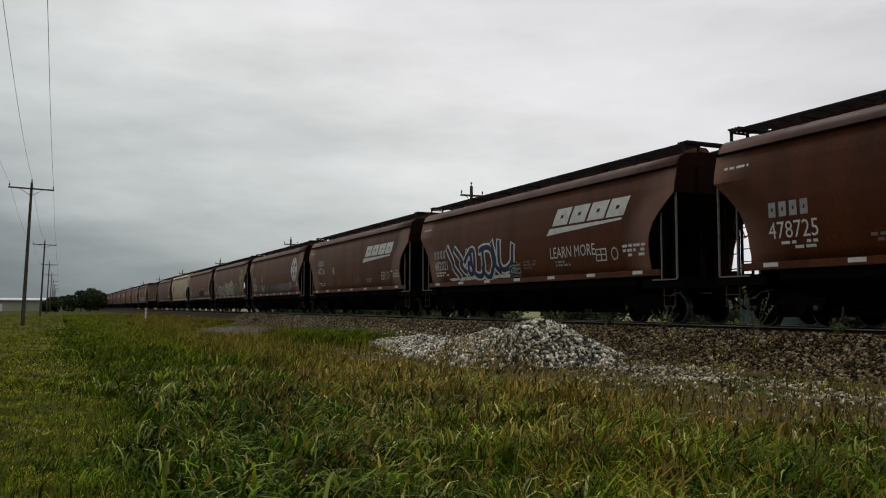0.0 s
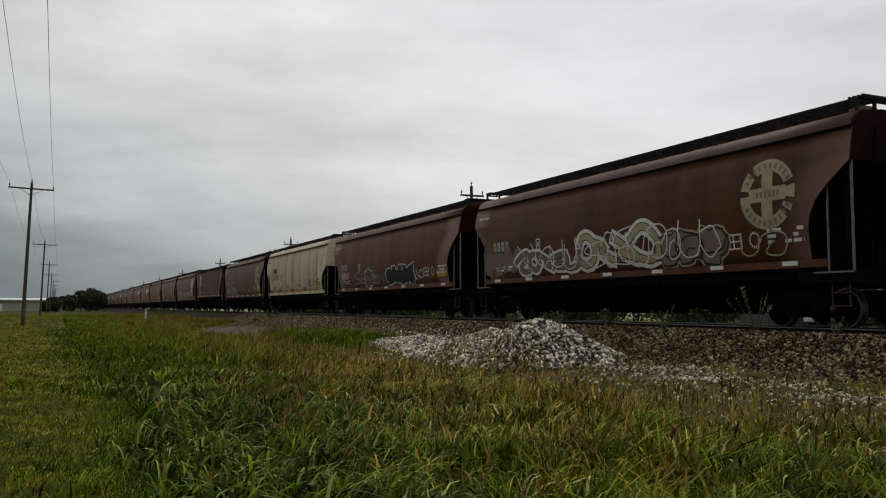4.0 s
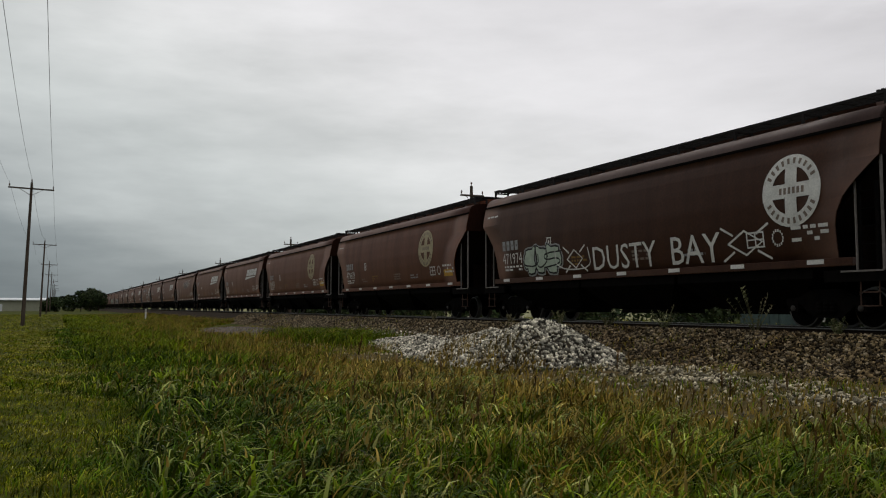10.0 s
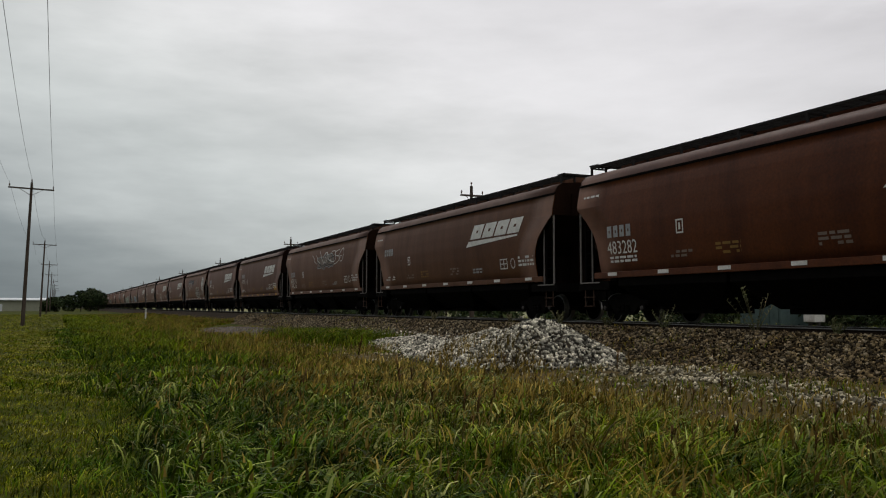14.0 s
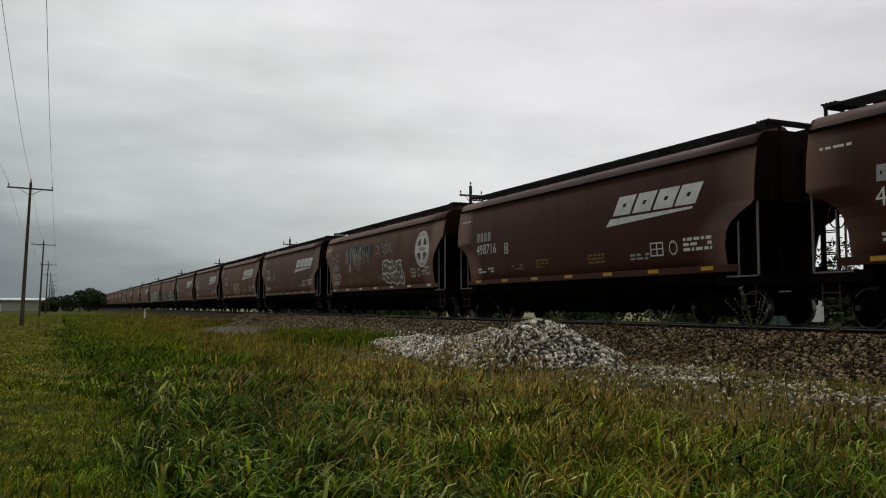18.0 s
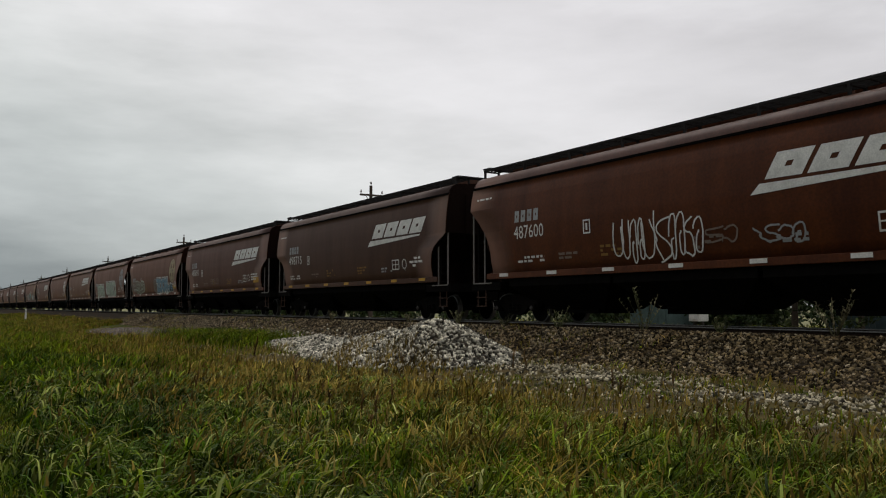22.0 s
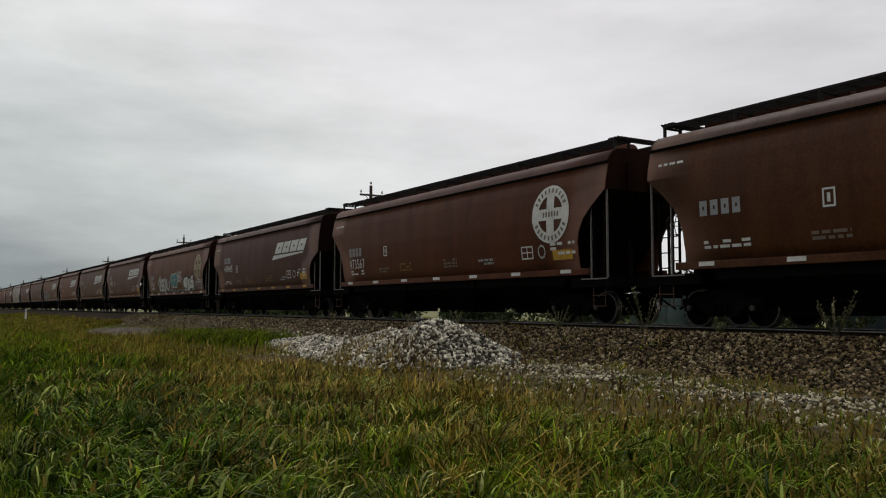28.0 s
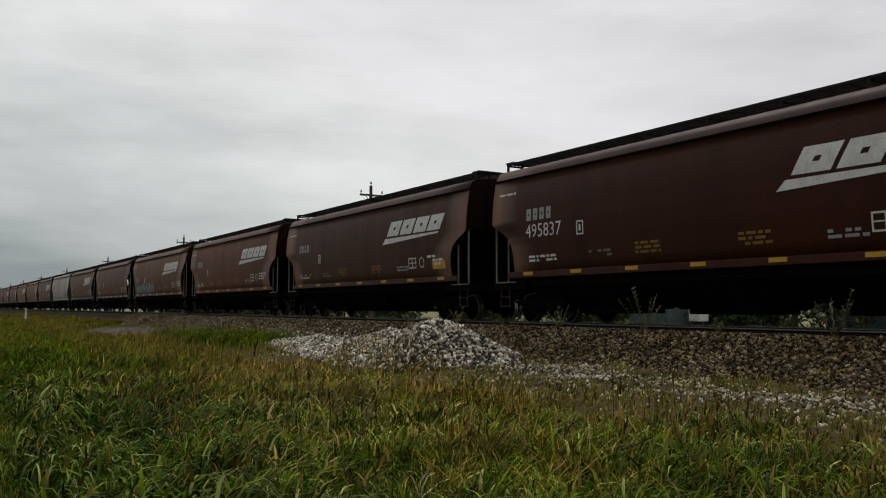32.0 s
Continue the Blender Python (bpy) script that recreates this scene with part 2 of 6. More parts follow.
def rod(bm, a, b, r, n=8, r2=None):
    """A round bar from a to b."""
    a, b = Vector(a), Vector(b)
    d = (b - a).normalized()
    u = d.orthogonal().normalized()
    w = d.cross(u)
    r2 = r if r2 is None else r2
    ring = []
    for p, q in ((a, r), (b, r2)):
        ring.append([bm.verts.new(p + q * (u * math.cos(k * 2 * math.pi / n) + w * math.sin(k * 2 * math.pi / n))) for k in range(n)])
    for k in range(n):
        bm.faces.new((ring[0][k], ring[0][(k + 1) % n], ring[1][(k + 1) % n], ring[1][k]))
    bm.faces.new(ring[0][::-1])
    bm.faces.new(ring[1])


def lathe(bm, prof, n, axis="x", at=(0, 0, 0)):
    """prof: (along, radius) rows; turned round the axis."""
    rows = []
    for a, r in prof:
        row = []
        for k in range(n):
            c, s = r * math.cos(2 * math.pi * k / n), r * math.sin(2 * math.pi * k / n)
            p = (a, c, s) if axis == "x" else (c, s, a)
            row.append(bm.verts.new((p[0] + at[0], p[1] + at[1], p[2] + at[2])))
        rows.append(row)
    for i in range(len(rows) - 1):
        for k in range(n):
            bm.faces.new((rows[i][k], rows[i][(k + 1) % n], rows[i + 1][(k + 1) % n], rows[i + 1][k]))
    bm.faces.new(rows[0][::-1])
    bm.faces.new(rows[-1])


def extrude_yz(bm, pts, x0, x1):
    """A closed outline in the yz plane, made x0..x1 thick."""
    a = [bm.verts.new((x0, y, z)) for y, z in pts]
    b = [bm.verts.new((x1, y, z)) for y, z in pts]
    bm.faces.new(a)
    bm.faces.new(b[::-1])
    n = len(pts)
    for k in range(n):
        bm.faces.new((a[k], a[(k + 1) % n], b[(k + 1) % n], b[k]))


def raw_mesh(name, verts, faces):
    """A mesh from arrays: verts (n, 3), faces (m, k) all of k corners."""
    me = bpy.data.meshes.new(name)
    verts, faces = np.asarray(verts, np.float32).reshape(-1, 3), np.asarray(faces, np.int32)
    m, k = faces.shape
    me.vertices.add(len(verts))
    me.vertices.foreach_set("co", verts.ravel())
    me.loops.add(m * k)
    me.loops.foreach_set("vertex_index", faces.ravel())
    me.polygons.add(m)
    me.polygons.foreach_set("loop_start", np.arange(m, dtype=np.int32) * k)
    me.update(calc_edges=True)
    return me


# ================= ground =================
def height(x, y):
    """The verge, a low rise towards the track, the field beyond."""
    x, y = np.asarray(x, float), np.asarray(y, float)
    rise = np.interp(x, [-400, 8.5, 12.2, 13.2, 19.6, 21.0, 26, 400], [0, 0, 0.2, 0.3, 0.3, 0.25, 0.3, 0.3])
    near = np.exp(-((x - 6) ** 2 + (y - 18) ** 2) / 900.0)
    wave = 0.05 * np.sin(x * 0.9 + 1.3 * np.sin(y * 0.21)) * np.sin(y * 0.33 + 0.7) + 0.03 * np.sin(x * 2.3 + y * 1.7)
    return rise + wave * near


def grid_lines(lo, hi, fine_lo, fine_hi, step):
    mid = np.arange(fine_lo, fine_hi + 1e-6, step)
    left = fine_lo - np.geomspace(step * 2, fine_lo - lo, 14)[::-1]
    right = fine_hi + np.geomspace(step * 2, hi - fine_hi, 14)
    return np.concatenate([left, mid, right])


def build_ground():
    xs, ys = grid_lines(-2500, 2500, -12, 34, 0.5), grid_lines(-2500, 2500, -6, 90, 0.75)
    X, Y = np.meshgrid(xs, ys, indexing="ij")
    V = np.stack([X, Y, height(X, Y)], -1).reshape(-1, 3)
    nx, ny = len(xs), len(ys)
    i = (np.arange(nx - 1)[:, None] * ny + np.arange(ny - 1)[None]).ravel()
    ob = put("ground", raw_mesh("ground", V, np.stack([i, i + ny, i + ny + 1, i + 1], -1)), GROUND)
    tagged(ob, "flat grassy verge with mown green and dry straw patches", "ground", kind="structure")
    for p in ob.data.polygons:
        p.use_smooth = True


build_ground()


# ================= track =================
def build_track():
    prof = [(12.3, 0.12), (12.9, 0.30), (14.55, 0.98), (14.8, 1.0), (15.5, 0.94), (17.3, 0.94), (18.05, 1.0), (18.3, 0.98), (20.0, 0.28), (20.6, 0.12)]
    ys = np.concatenate([np.arange(-900, -20, 40.0), np.arange(-20, 110, 0.7), np.arange(110, 1200, 30.0)])
    rng = np.random.default_rng(3)
    V = np.array([[(x, y, z) for x, z in prof] for y in ys])
    near = (ys > -15) & (ys < 105)
    V[near, 1:-1, 2] += rng.normal(0, 0.012, (near.sum(), len(prof) - 2))
    V[near, :2, 0] += rng.normal(0, 0.07, (near.sum(), 2))
    n, k = len(ys), len(prof)
    i = (np.arange(n - 1)[:, None] * k + np.arange(k - 1)[None]).ravel()
    bed = put("ballast_bank", raw_mesh("ballast_bank", V.reshape(-1, 3), np.stack([i, i + k, i + k + 1, i + 1], -1)), BED)
    tagged(bed, "sloping bank of grey-brown crushed stone under the track", "railway ballast", kind="structure")
    track = tagged(new("railway_track"), "worn steel rails on dark wooden ties", "railway track", kind="structure")
    pr = [(-0.07, -0.17), (0.07, -0.17), (0.07, -0.155), (0.012, -0.135), (0.012, -0.045), (0.035, -0.035), (0.035, 0), (-0.035, 0), (-0.035, -0.035), (-0.012, -0.045), (-0.012, -0.135), (-0.07, -0.155)]
    for side in (-0.753, 0.753):
        bm = bmesh.new()
        a = [bm.verts.new((XT + side + x, -900, ZR + z)) for x, z in pr]
        b = [bm.verts.new((XT + side + x, 1200, ZR + z)) for x, z in pr]
        for q in range(len(pr)):
            bm.faces.new((a[q], b[q], b[(q + 1) % len(pr)], a[(q + 1) % len(pr)]))
        bmesh.ops.recalc_face_normals(bm, faces=bm.faces[:])
        r = part("rail", bm, RAIL, track)
        bm = boxes((XT + side - 0.038, XT + side + 0.038, -900, 1200, ZR - 0.022, ZR + 0.003))
        part("running_surface", bm, STEEL, r, "bright worn rail head")
    return track


TRACK = build_track()


# ================= covered hopper cars =================
# x across (the seen side is -x), y along (far end +y), z over the rails
KINDS = {
    # width at heights of the side; how far the lower corners are cut back
    "round": dict(side=[(1.50, 1.46), (1.9, 1.54), (2.4, 1.60), (2.9, 1.62), (3.4, 1.59), (3.8, 1.545), (4.29, 1.44)],
                  cut=[(1.50, 1.12), (2.2, 1.10), (2.5, 1.02), (2.8, 0.85), (3.1, 0.55), (3.35, 0.25), (3.55, 0.0), (4.29, 0.0)]),
    "late": dict(side=[(1.50, 1.50), (1.9, 1.56), (2.4, 1.60), (2.9, 1.61), (3.4, 1.59), (3.8, 1.55), (4.35, 1.46)],
                 cut=[(1.50, 1.02), (2.0, 1.02), (2.3, 0.95), (2.55, 0.78), (2.75, 0.45), (2.9, 0.12), (3.0, 0.0), (4.35, 0.0)]),
    "ribbed": dict(side=[(1.72, 1.56), (2.4, 1.56), (3.2, 1.56), (3.8, 1.56), (4.45, 1.56)],
                   cut=[(1.72, 1.35), (1.9, 1.35), (2.3, 1.2), (2.9, 0.8), (3.4, 0.4), (3.9, 0.0), (4.45, 0.0)]),
}
CREST = {"round": 0.41, "late": 0.39, "ribbed": 0.18}   # roof ridge over the side plate
CACHE = {}


def wide(kind, z):
    s = KINDS[kind]["side"]
    return float(np.interp(z, [a for a, _ in s], [b for _, b in s]))


def cached(key, make):
    if key not in CACHE:
        bm = make()
        me = bpy.data.meshes.new(key[0])
        bm.to_mesh(me)
        bm.free()
        CACHE[key] = me
    return CACHE[key]


def side_sheet(kind, H, sgn):
    """One curved side with its cut lower corners, 3 cm thick. H: half the body's length."""
    K = KINDS[kind]
    z0, z1 = K["side"][0][0], K["side"][-1][0]
    levels = sorted({round(z, 3) for z, _ in K["side"]} | {round(z, 3) for z, _ in K["cut"]} | set(np.round(np.linspace(z0, z1, 12), 3)))
    bm = bmesh.new()
    cols = 13
    grid = []
    for off in (0, 0.03):
        rows = []
        for z in levels:
            e = H - float(np.interp(z, [a for a, _ in K["cut"]], [b for _, b in K["cut"]]))
            x = wide(kind, z) - off
            rows.append([bm.verts.new((sgn * x, -e + 2 * e * c / (cols - 1), z)) for c in range(cols)])
        grid.append(rows)
    for g, rows in enumerate(grid):
        for i in range(len(levels) - 1):
            for c in range(cols - 1):
                f = (rows[i][c], rows[i][c + 1], rows[i + 1][c + 1], rows[i + 1][c])
                bm.faces.new(f if (g == 0) == (sgn > 0) else f[::-1])
    o, n = grid
    for f in bm.faces:
        f.smooth = True
    for i in range(len(levels) - 1):
        for c in (0, cols - 1):
            bm.faces.new((o[i][c], o[i + 1][c], n[i + 1][c], n[i][c])).smooth = False
    for c in range(cols - 1):
        for i in (0, len(levels) - 1):
            bm.faces.new((o[i][c], o[i][c + 1], n[i][c + 1], n[i][c])).smooth = False
    return bm


def roof_sheet(kind, H):
    """The rounded roof between the side plates, with the raised hatch trough."""
    pr = roof_profile(kind)
    bm = bmesh.new()
    rows = [[bm.verts.new((x, y, z)) for x, z in pr] for y in np.linspace(-H, H, 9)]
    for a, b in zip(rows, rows[1:]):
        for k in range(len(pr) - 1):
            f = bm.faces.new((a[k], a[k + 1], b[k + 1], b[k]))
            f.smooth = kind != "ribbed"
    bm.faces.new(rows[0])
    bm.faces.new(rows[-1][::-1])
    bmesh.ops.recalc_face_normals(bm, faces=bm.faces[:])
    return bm


def eave_lip(kind, H, sgn):
    z = KINDS[kind]["side"][-1][0]
    w = wide(kind, z)
    x = sorted((sgn * (w - 0.01), sgn * (w + 0.035)))
    return boxes((x[0], x[1], -H, H, z - 0.055, z + 0.012))


def roof_profile(kind):
    """Half-round outline of the roof in (x, z), from one side plate to the other."""
    z1 = KINDS[kind]["side"][-1][0]
    w = wide(kind, z1)
    if kind == "ribbed":
        return [(-w, z1), (-w, z1 + 0.04), (-0.7, z1 + 0.18), (0.7, z1 + 0.18), (w, z1 + 0.04), (w, z1)]
    half = [(w - 0.01, 0.012), (w - 0.05, 0.14), (w - 0.14, 0.26), (w - 0.30, CREST[kind] - 0.06), (0.55, CREST[kind])]
    return [(-x, z1 + z) for x, z in half] + [(x, z1 + z) for x, z in reversed(half)]


def end_wall(kind, H, sgn):
    """Upright end sheet under the roof, with its stiffening ribs."""
    K = KINDS[kind]
    zc = [z for z, c in K["cut"] if c == 0.0][0]
    zs = [z for z, _ in reversed(K["side"]) if z > zc] + [zc]
    out = roof_profile(kind) + [(wide(kind, z) - 0.035, z) for z in zs] + [(-wide(kind, z) + 0.035, z) for z in reversed(zs)]
    bm = bmesh.new()
    a = [bm.verts.new((x, sgn * (H + 0.012), z)) for x, z in out]
    b = [bm.verts.new((x, sgn * (H - 0.06), z)) for x, z in out]
    bm.faces.new(a)
    bm.faces.new(b[::-1])
    for k in range(len(out)):
        bm.faces.new((a[k], a[(k + 1) % len(out)], b[(k + 1) % len(out)], b[k]))
    for x in (-0.75, 0.0, 0.75):
        y = sorted((sgn * (H + 0.012), sgn * (H + 0.06)))
        box(bm, x - 0.04, x + 0.04, y[0], y[1], zc, K["side"][-1][0])
    bmesh.ops.recalc_face_normals(bm, faces=bm.faces[:])
    return bm


def slope_sheet(kind, H, sgn):
    """The hopper's sloping end floor, that goes in under the end wall."""
    zc = [z for z, c in KINDS[kind]["cut"] if c == 0.0][0]
    v = wide(kind, 1.55) - 0.05
    bm = bmesh.new()
    extrude_yz(bm, [(sgn * y, z) for y, z in ((H - 0.02, zc), (H - 2.1, 1.5), (H - 2.16, 1.52), (H - 0.08, zc + 0.02))], -v, v)
    bmesh.ops.recalc_face_normals(bm, faces=bm.faces[:])
    return bm


def end_web(kind, H, sgn):
    """Upright plates that carry the sloping end sheet on the centre sill."""
    zc = [z for z, c in KINDS[kind]["cut"] if c == 0.0][0]
    top = lambda back: zc - 0.06 - (zc - 1.5) * back / 2.1
    bm = bmesh.new()
    extrude_yz(bm, [(sgn * (H - 1.95), 1.2), (sgn * (H - 0.75), 1.2), (sgn * (H - 0.75), top(0.75)), (sgn * (H - 1.95), top(1.95))], -0.02, 0.02)
    y = sorted((sgn * (H - 1.27), sgn * (H - 1.24)))
    box(bm, -0.62, 0.62, y[0], y[1], 1.2, top(1.27))
    bmesh.ops.recalc_face_normals(bm, faces=bm.faces[:])
    return bm


def hopper_bay(kind):
    """A funnel under the floor, with flanges and its outlet gate."""
    bm = bmesh.new()
    z1 = KINDS[kind]["side"][0][0]
    a, b = (1.40, 2.2), (0.75, 1.25)
    lo, hi = 0.42, z1
    v = []
    for (w, l), z in ((a, hi), (a, hi - 0.40), (b, lo)):
        v.append([bm.verts.new((sx * w, sy * l, z)) for sx, sy in ((-1, -1), (1, -1), (1, 1), (-1, 1))])
    for p, q in zip(v, v[1:]):
        for k in range(4):
            bm.faces.new((p[k], q[k], q[(k + 1) % 4], p[(k + 1) % 4]))
    bm.faces.new(v[0])
    bm.faces.new(v[-1][::-1])
    return bm


def outlet_gate():
    bm = boxes((-0.72, 0.72, -1.0, 1.0, 0.30, 0.43), (-0.7, -0.62, -0.5, 0.5, 0.33, 0.44), (0.62, 0.7, -0.5, 0.5, 0.33, 0.44))
    rod(bm, (-1.2, 0.55, 0.45), (-0.6, 0.55, 0.45), 0.03)
    return bm


def ladder(wide_y, z0, z1, rungs):
    """Two stiles in the yz plane and their rungs."""
    bm = boxes((-0.025, 0.025, -wide_y / 2 - 0.03, -wide_y / 2 + 0.03, z0, z1), (-0.025, 0.025, wide_y / 2 - 0.03, wide_y / 2 + 0.03, z0, z1))
    for k in range(rungs):
        z = z0 + (z1 - z0) * (k + 0.5) / rungs
        rod(bm, (0, -wide_y / 2, z), (0, wide_y / 2, z), 0.014, 6)
    return bm


def running_board(H):
    """Open steel walkway: long bars and cross bars."""
    bm = bmesh.new()
    for k in range(5):
        x = -0.28 + 0.14 * k
        box(bm, x - 0.016, x + 0.016, -H, H, -0.018 if 0 < k < 4 else -0.04, 0.018)
    for y in np.arange(-H + 0.1, H, 0.55):
        box(bm, -0.30, 0.30, y - 0.018, y + 0.018, -0.016, 0.016)
    return bm


def board_bracket(rise):
    return boxes((-0.3, 0.3, -0.03, 0.03, rise - 0.07, rise - 0.026), (-0.3, -0.24, -0.03, 0.03, 0, rise - 0.07), (0.24, 0.30, -0.03, 0.03, 0, rise - 0.07))


def hatch_cover(length):
    bm = bmesh.new()
    pr = [(-0.47, -0.02), (-0.47, 0.26), (-0.36, 0.34), (0.36, 0.34), (0.47, 0.26), (0.47, -0.02)]
    a = [bm.verts.new((x, -length / 2, z)) for x, z in pr]
    b = [bm.verts.new((x, length / 2, z)) for x, z in pr]
    for k in range(6):
        bm.faces.new((a[k], b[k], b[(k + 1) % 6], a[(k + 1) % 6]))
    bm.faces.new(a)
    bm.faces.new(b[::-1])
    for y in (-length * 0.3, 0, length * 0.3):
        box(bm, -0.5, 0.5, y - 0.03, y + 0.03, 0.34, 0.365)
    bmesh.ops.recalc_face_normals(bm, faces=bm.faces[:])
    return bm


def end_platform(sgn, reach):
    y0, y1 = sorted((0, sgn * reach))
    bm = boxes((-1.46, 1.46, y0, y1, -0.05, 0.03), (-1.48, -1.40, y0, y1, -0.22, 0.03), (1.40, 1.48, y0, y1, -0.22, 0.03))
    box(bm, -1.46, 1.46, sgn * reach - 0.06, sgn * reach + 0.06, -0.24, 0.05)
    return bm


def step_irons():
    bm = bmesh.new()
    for y in (-0.22, 0.22):
        rod(bm, (0, y, 1.05), (0, y, 0.5), 0.016, 6)
    for z in (0.5, 0.78):
        box(bm, -0.05, 0.05, -0.23, 0.23, z - 0.012, z + 0.012)
    return bm


def coupler(sgn):
    bm = boxes((-0.09, 0.09, min(0, sgn * 0.55), max(0, sgn * 0.55), 0.76, 0.98), (-0.22, 0.22, -0.10, 0.10, 0.68, 1.06))
    box(bm, -0.17, 0.12, min(sgn * 0.5, sgn * 0.76), max(sgn * 0.5, sgn * 0.76), 0.70, 1.02)
    rod(bm, (0.3, 0, 0.75), (0.22, sgn * 0.7, 0.42), 0.028, 6)
    return bm


def brake_gear():
    """Air tank across the end platform, with the valve block and pipes on it."""
    bm = bmesh.new()
    lathe(bm, [(-0.85, 0.05), (-0.80, 0.2), (-0.68, 0.27), (0.68, 0.27), (0.80, 0.2), (0.85, 0.05)], 14, "x", (0, 0, 1.53))
    box(bm, -0.5, 0.15, -0.24, 0.2, 1.72, 2.12)
    box(bm, -0.95, -0.62, -0.15, 0.15, 1.25, 1.95)
    for x in (-0.3, 0.0, 0.5):
        rod(bm, (x, 0.1, 1.6), (x + 0.1, 0.35, 2.3), 0.03, 6)
    return bm


def brake_wheel():
    bm = bmesh.new()
    n = 18
    for k in range(n):
        a, b = 2 * math.pi * k / n, 2 * math.pi * (k + 1) / n
        rod(bm, (0.27 * math.cos(a), 0, 0.27 * math.sin(a)), (0.27 * math.cos(b), 0, 0.27 * math.sin(b)), 0.016, 5)
    for k in range(5):
        a = 2 * math.pi * k / 5
        rod(bm, (0, 0, 0), (0.27 * math.cos(a), 0, 0.27 * math.sin(a)), 0.012, 5)
    return bm


def truck_side():
    """Cast side frame: pedestals over the axle boxes, a window each side of the spring nest."""
    bm = bmesh.new()
    pts = [(-1.12, 0.52), (-1.12, 0.66), (-0.75, 0.70), (-0.42, 0.86), (0.42, 0.86), (0.75, 0.70), (1.12, 0.66), (1.12, 0.52), (0.72, 0.52), (0.60, 0.42), (0.36, 0.24), (-0.36, 0.24), (-0.60, 0.42), (-0.72, 0.52)]
    extrude_yz(bm, pts, -0.08, 0.08)
    for y in (-0.89, 0.89):
        box(bm, -0.13, 0.13, y - 0.13, y + 0.13, 0.37, 0.60)
    for y in (-0.18, 0, 0.18):
        lathe(bm, [(0.34, 0.07), (0.38, 0.085), (0.42, 0.07), (0.46, 0.085), (0.50, 0.07), (0.54, 0.085), (0.58, 0.07)], 8, "z", (-0.09, y, 0))
    bmesh.ops.recalc_face_normals(bm, faces=bm.faces[:])
    return bm


def wheelset():
    """Axle, two spoked-off discs with flanges, and their bright rims (second material)."""
    bm = bmesh.new()
    lathe(bm, [(-1.12, 0.10), (-0.95, 0.10), (-0.93, 0.075), (-0.66, 0.085), (0, 0.075), (0.66, 0.085), (0.93, 0.075), (0.95, 0.10), (1.12, 0.10)], 12)
    for sgn in (-1, 1):
        lathe(bm, [(sgn * (0.735 + u), r) for u, r in ((0.10, 0.02), (0.10, 0.13), (0.03, 0.16), (0.045, 0.37), (0.075, 0.40))][::-sgn], 24)
        lathe(bm, [(sgn * (0.735 + u), r) for u, r in ((-0.10, 0.02), (-0.10, 0.13), (-0.03, 0.16), (-0.045, 0.37), (-0.085, 0.40))][::sgn], 24)
        for k in range(3):
            c, s = 0.27 * math.cos(k * 2.094), 0.27 * math.sin(k * 2.094)
            box(bm, sgn * 0.735 - 0.075, sgn * 0.735 + 0.075, c - 0.03, c + 0.03, s - 0.03, s + 0.03)
    before = set(bm.faces)
    for sgn in (-1, 1):
        n, rows = 24, []
        for u, r in ((0.075, 0.40), (0.07, 0.435), (-0.055, 0.442), (-0.058, 0.470), (-0.085, 0.470), (-0.085, 0.40)):
            rows.append([bm.verts.new((sgn * (0.735 + u), r * math.cos(2 * math.pi * k / n), r * math.sin(2 * math.pi * k / n))) for k in range(n)])
        for p, q in zip(rows, rows[1:]):
            for k in range(n):
                bm.faces.new((p[k], p[(k + 1) % n], q[(k + 1) % n], q[k]))
    bmesh.ops.recalc_face_normals(bm, faces=bm.faces[:])
    for f in bm.faces:
        f.material_index = 0 if f in before else 1
    return bm


def bearing_cap():
    bm = bmesh.new()
    lathe(bm, [(-0.02, 0.03), (-0.015, 0.055), (0.0, 0.07), (0.04, 0.07)], 10)
    return bm


def build_truck():
    """The pattern truck: bolster, side frames, wheelsets that turn."""
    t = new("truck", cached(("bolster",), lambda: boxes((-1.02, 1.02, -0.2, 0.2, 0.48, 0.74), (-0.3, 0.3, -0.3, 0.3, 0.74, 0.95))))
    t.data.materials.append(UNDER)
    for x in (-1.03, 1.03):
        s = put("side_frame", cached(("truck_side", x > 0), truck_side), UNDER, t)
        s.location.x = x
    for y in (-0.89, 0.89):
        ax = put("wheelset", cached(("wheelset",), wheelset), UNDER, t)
        if len(ax.data.materials) < 2:
            ax.data.materials.append(WORN)
        ax.matrix_parent_inverse = pose(0, y, 0.445)
        cap = put("bearing_cap", cached(("bearing_cap",), bearing_cap), GRIME, t, "grey round bearing cap")
        cap.location = (-1.17, y, 0.445)
    return t


# ---------------- lettering and paint on the sides ----------------
def on_side(kind, polys, lift):
    """Thin flat shapes, outlines in (y, z), laid on the curved near side."""
    bm = bmesh.new()
    for pts in polys:
        try:
            bm.faces.new([bm.verts.new((0, y, z)) for y, z in pts])
        except ValueError:
            pass
    bmesh.ops.remove_doubles(bm, verts=bm.verts[:], dist=0.0005)
    bmesh.ops.triangulate(bm, faces=bm.faces[:])
    return lay(kind, bm, lift)


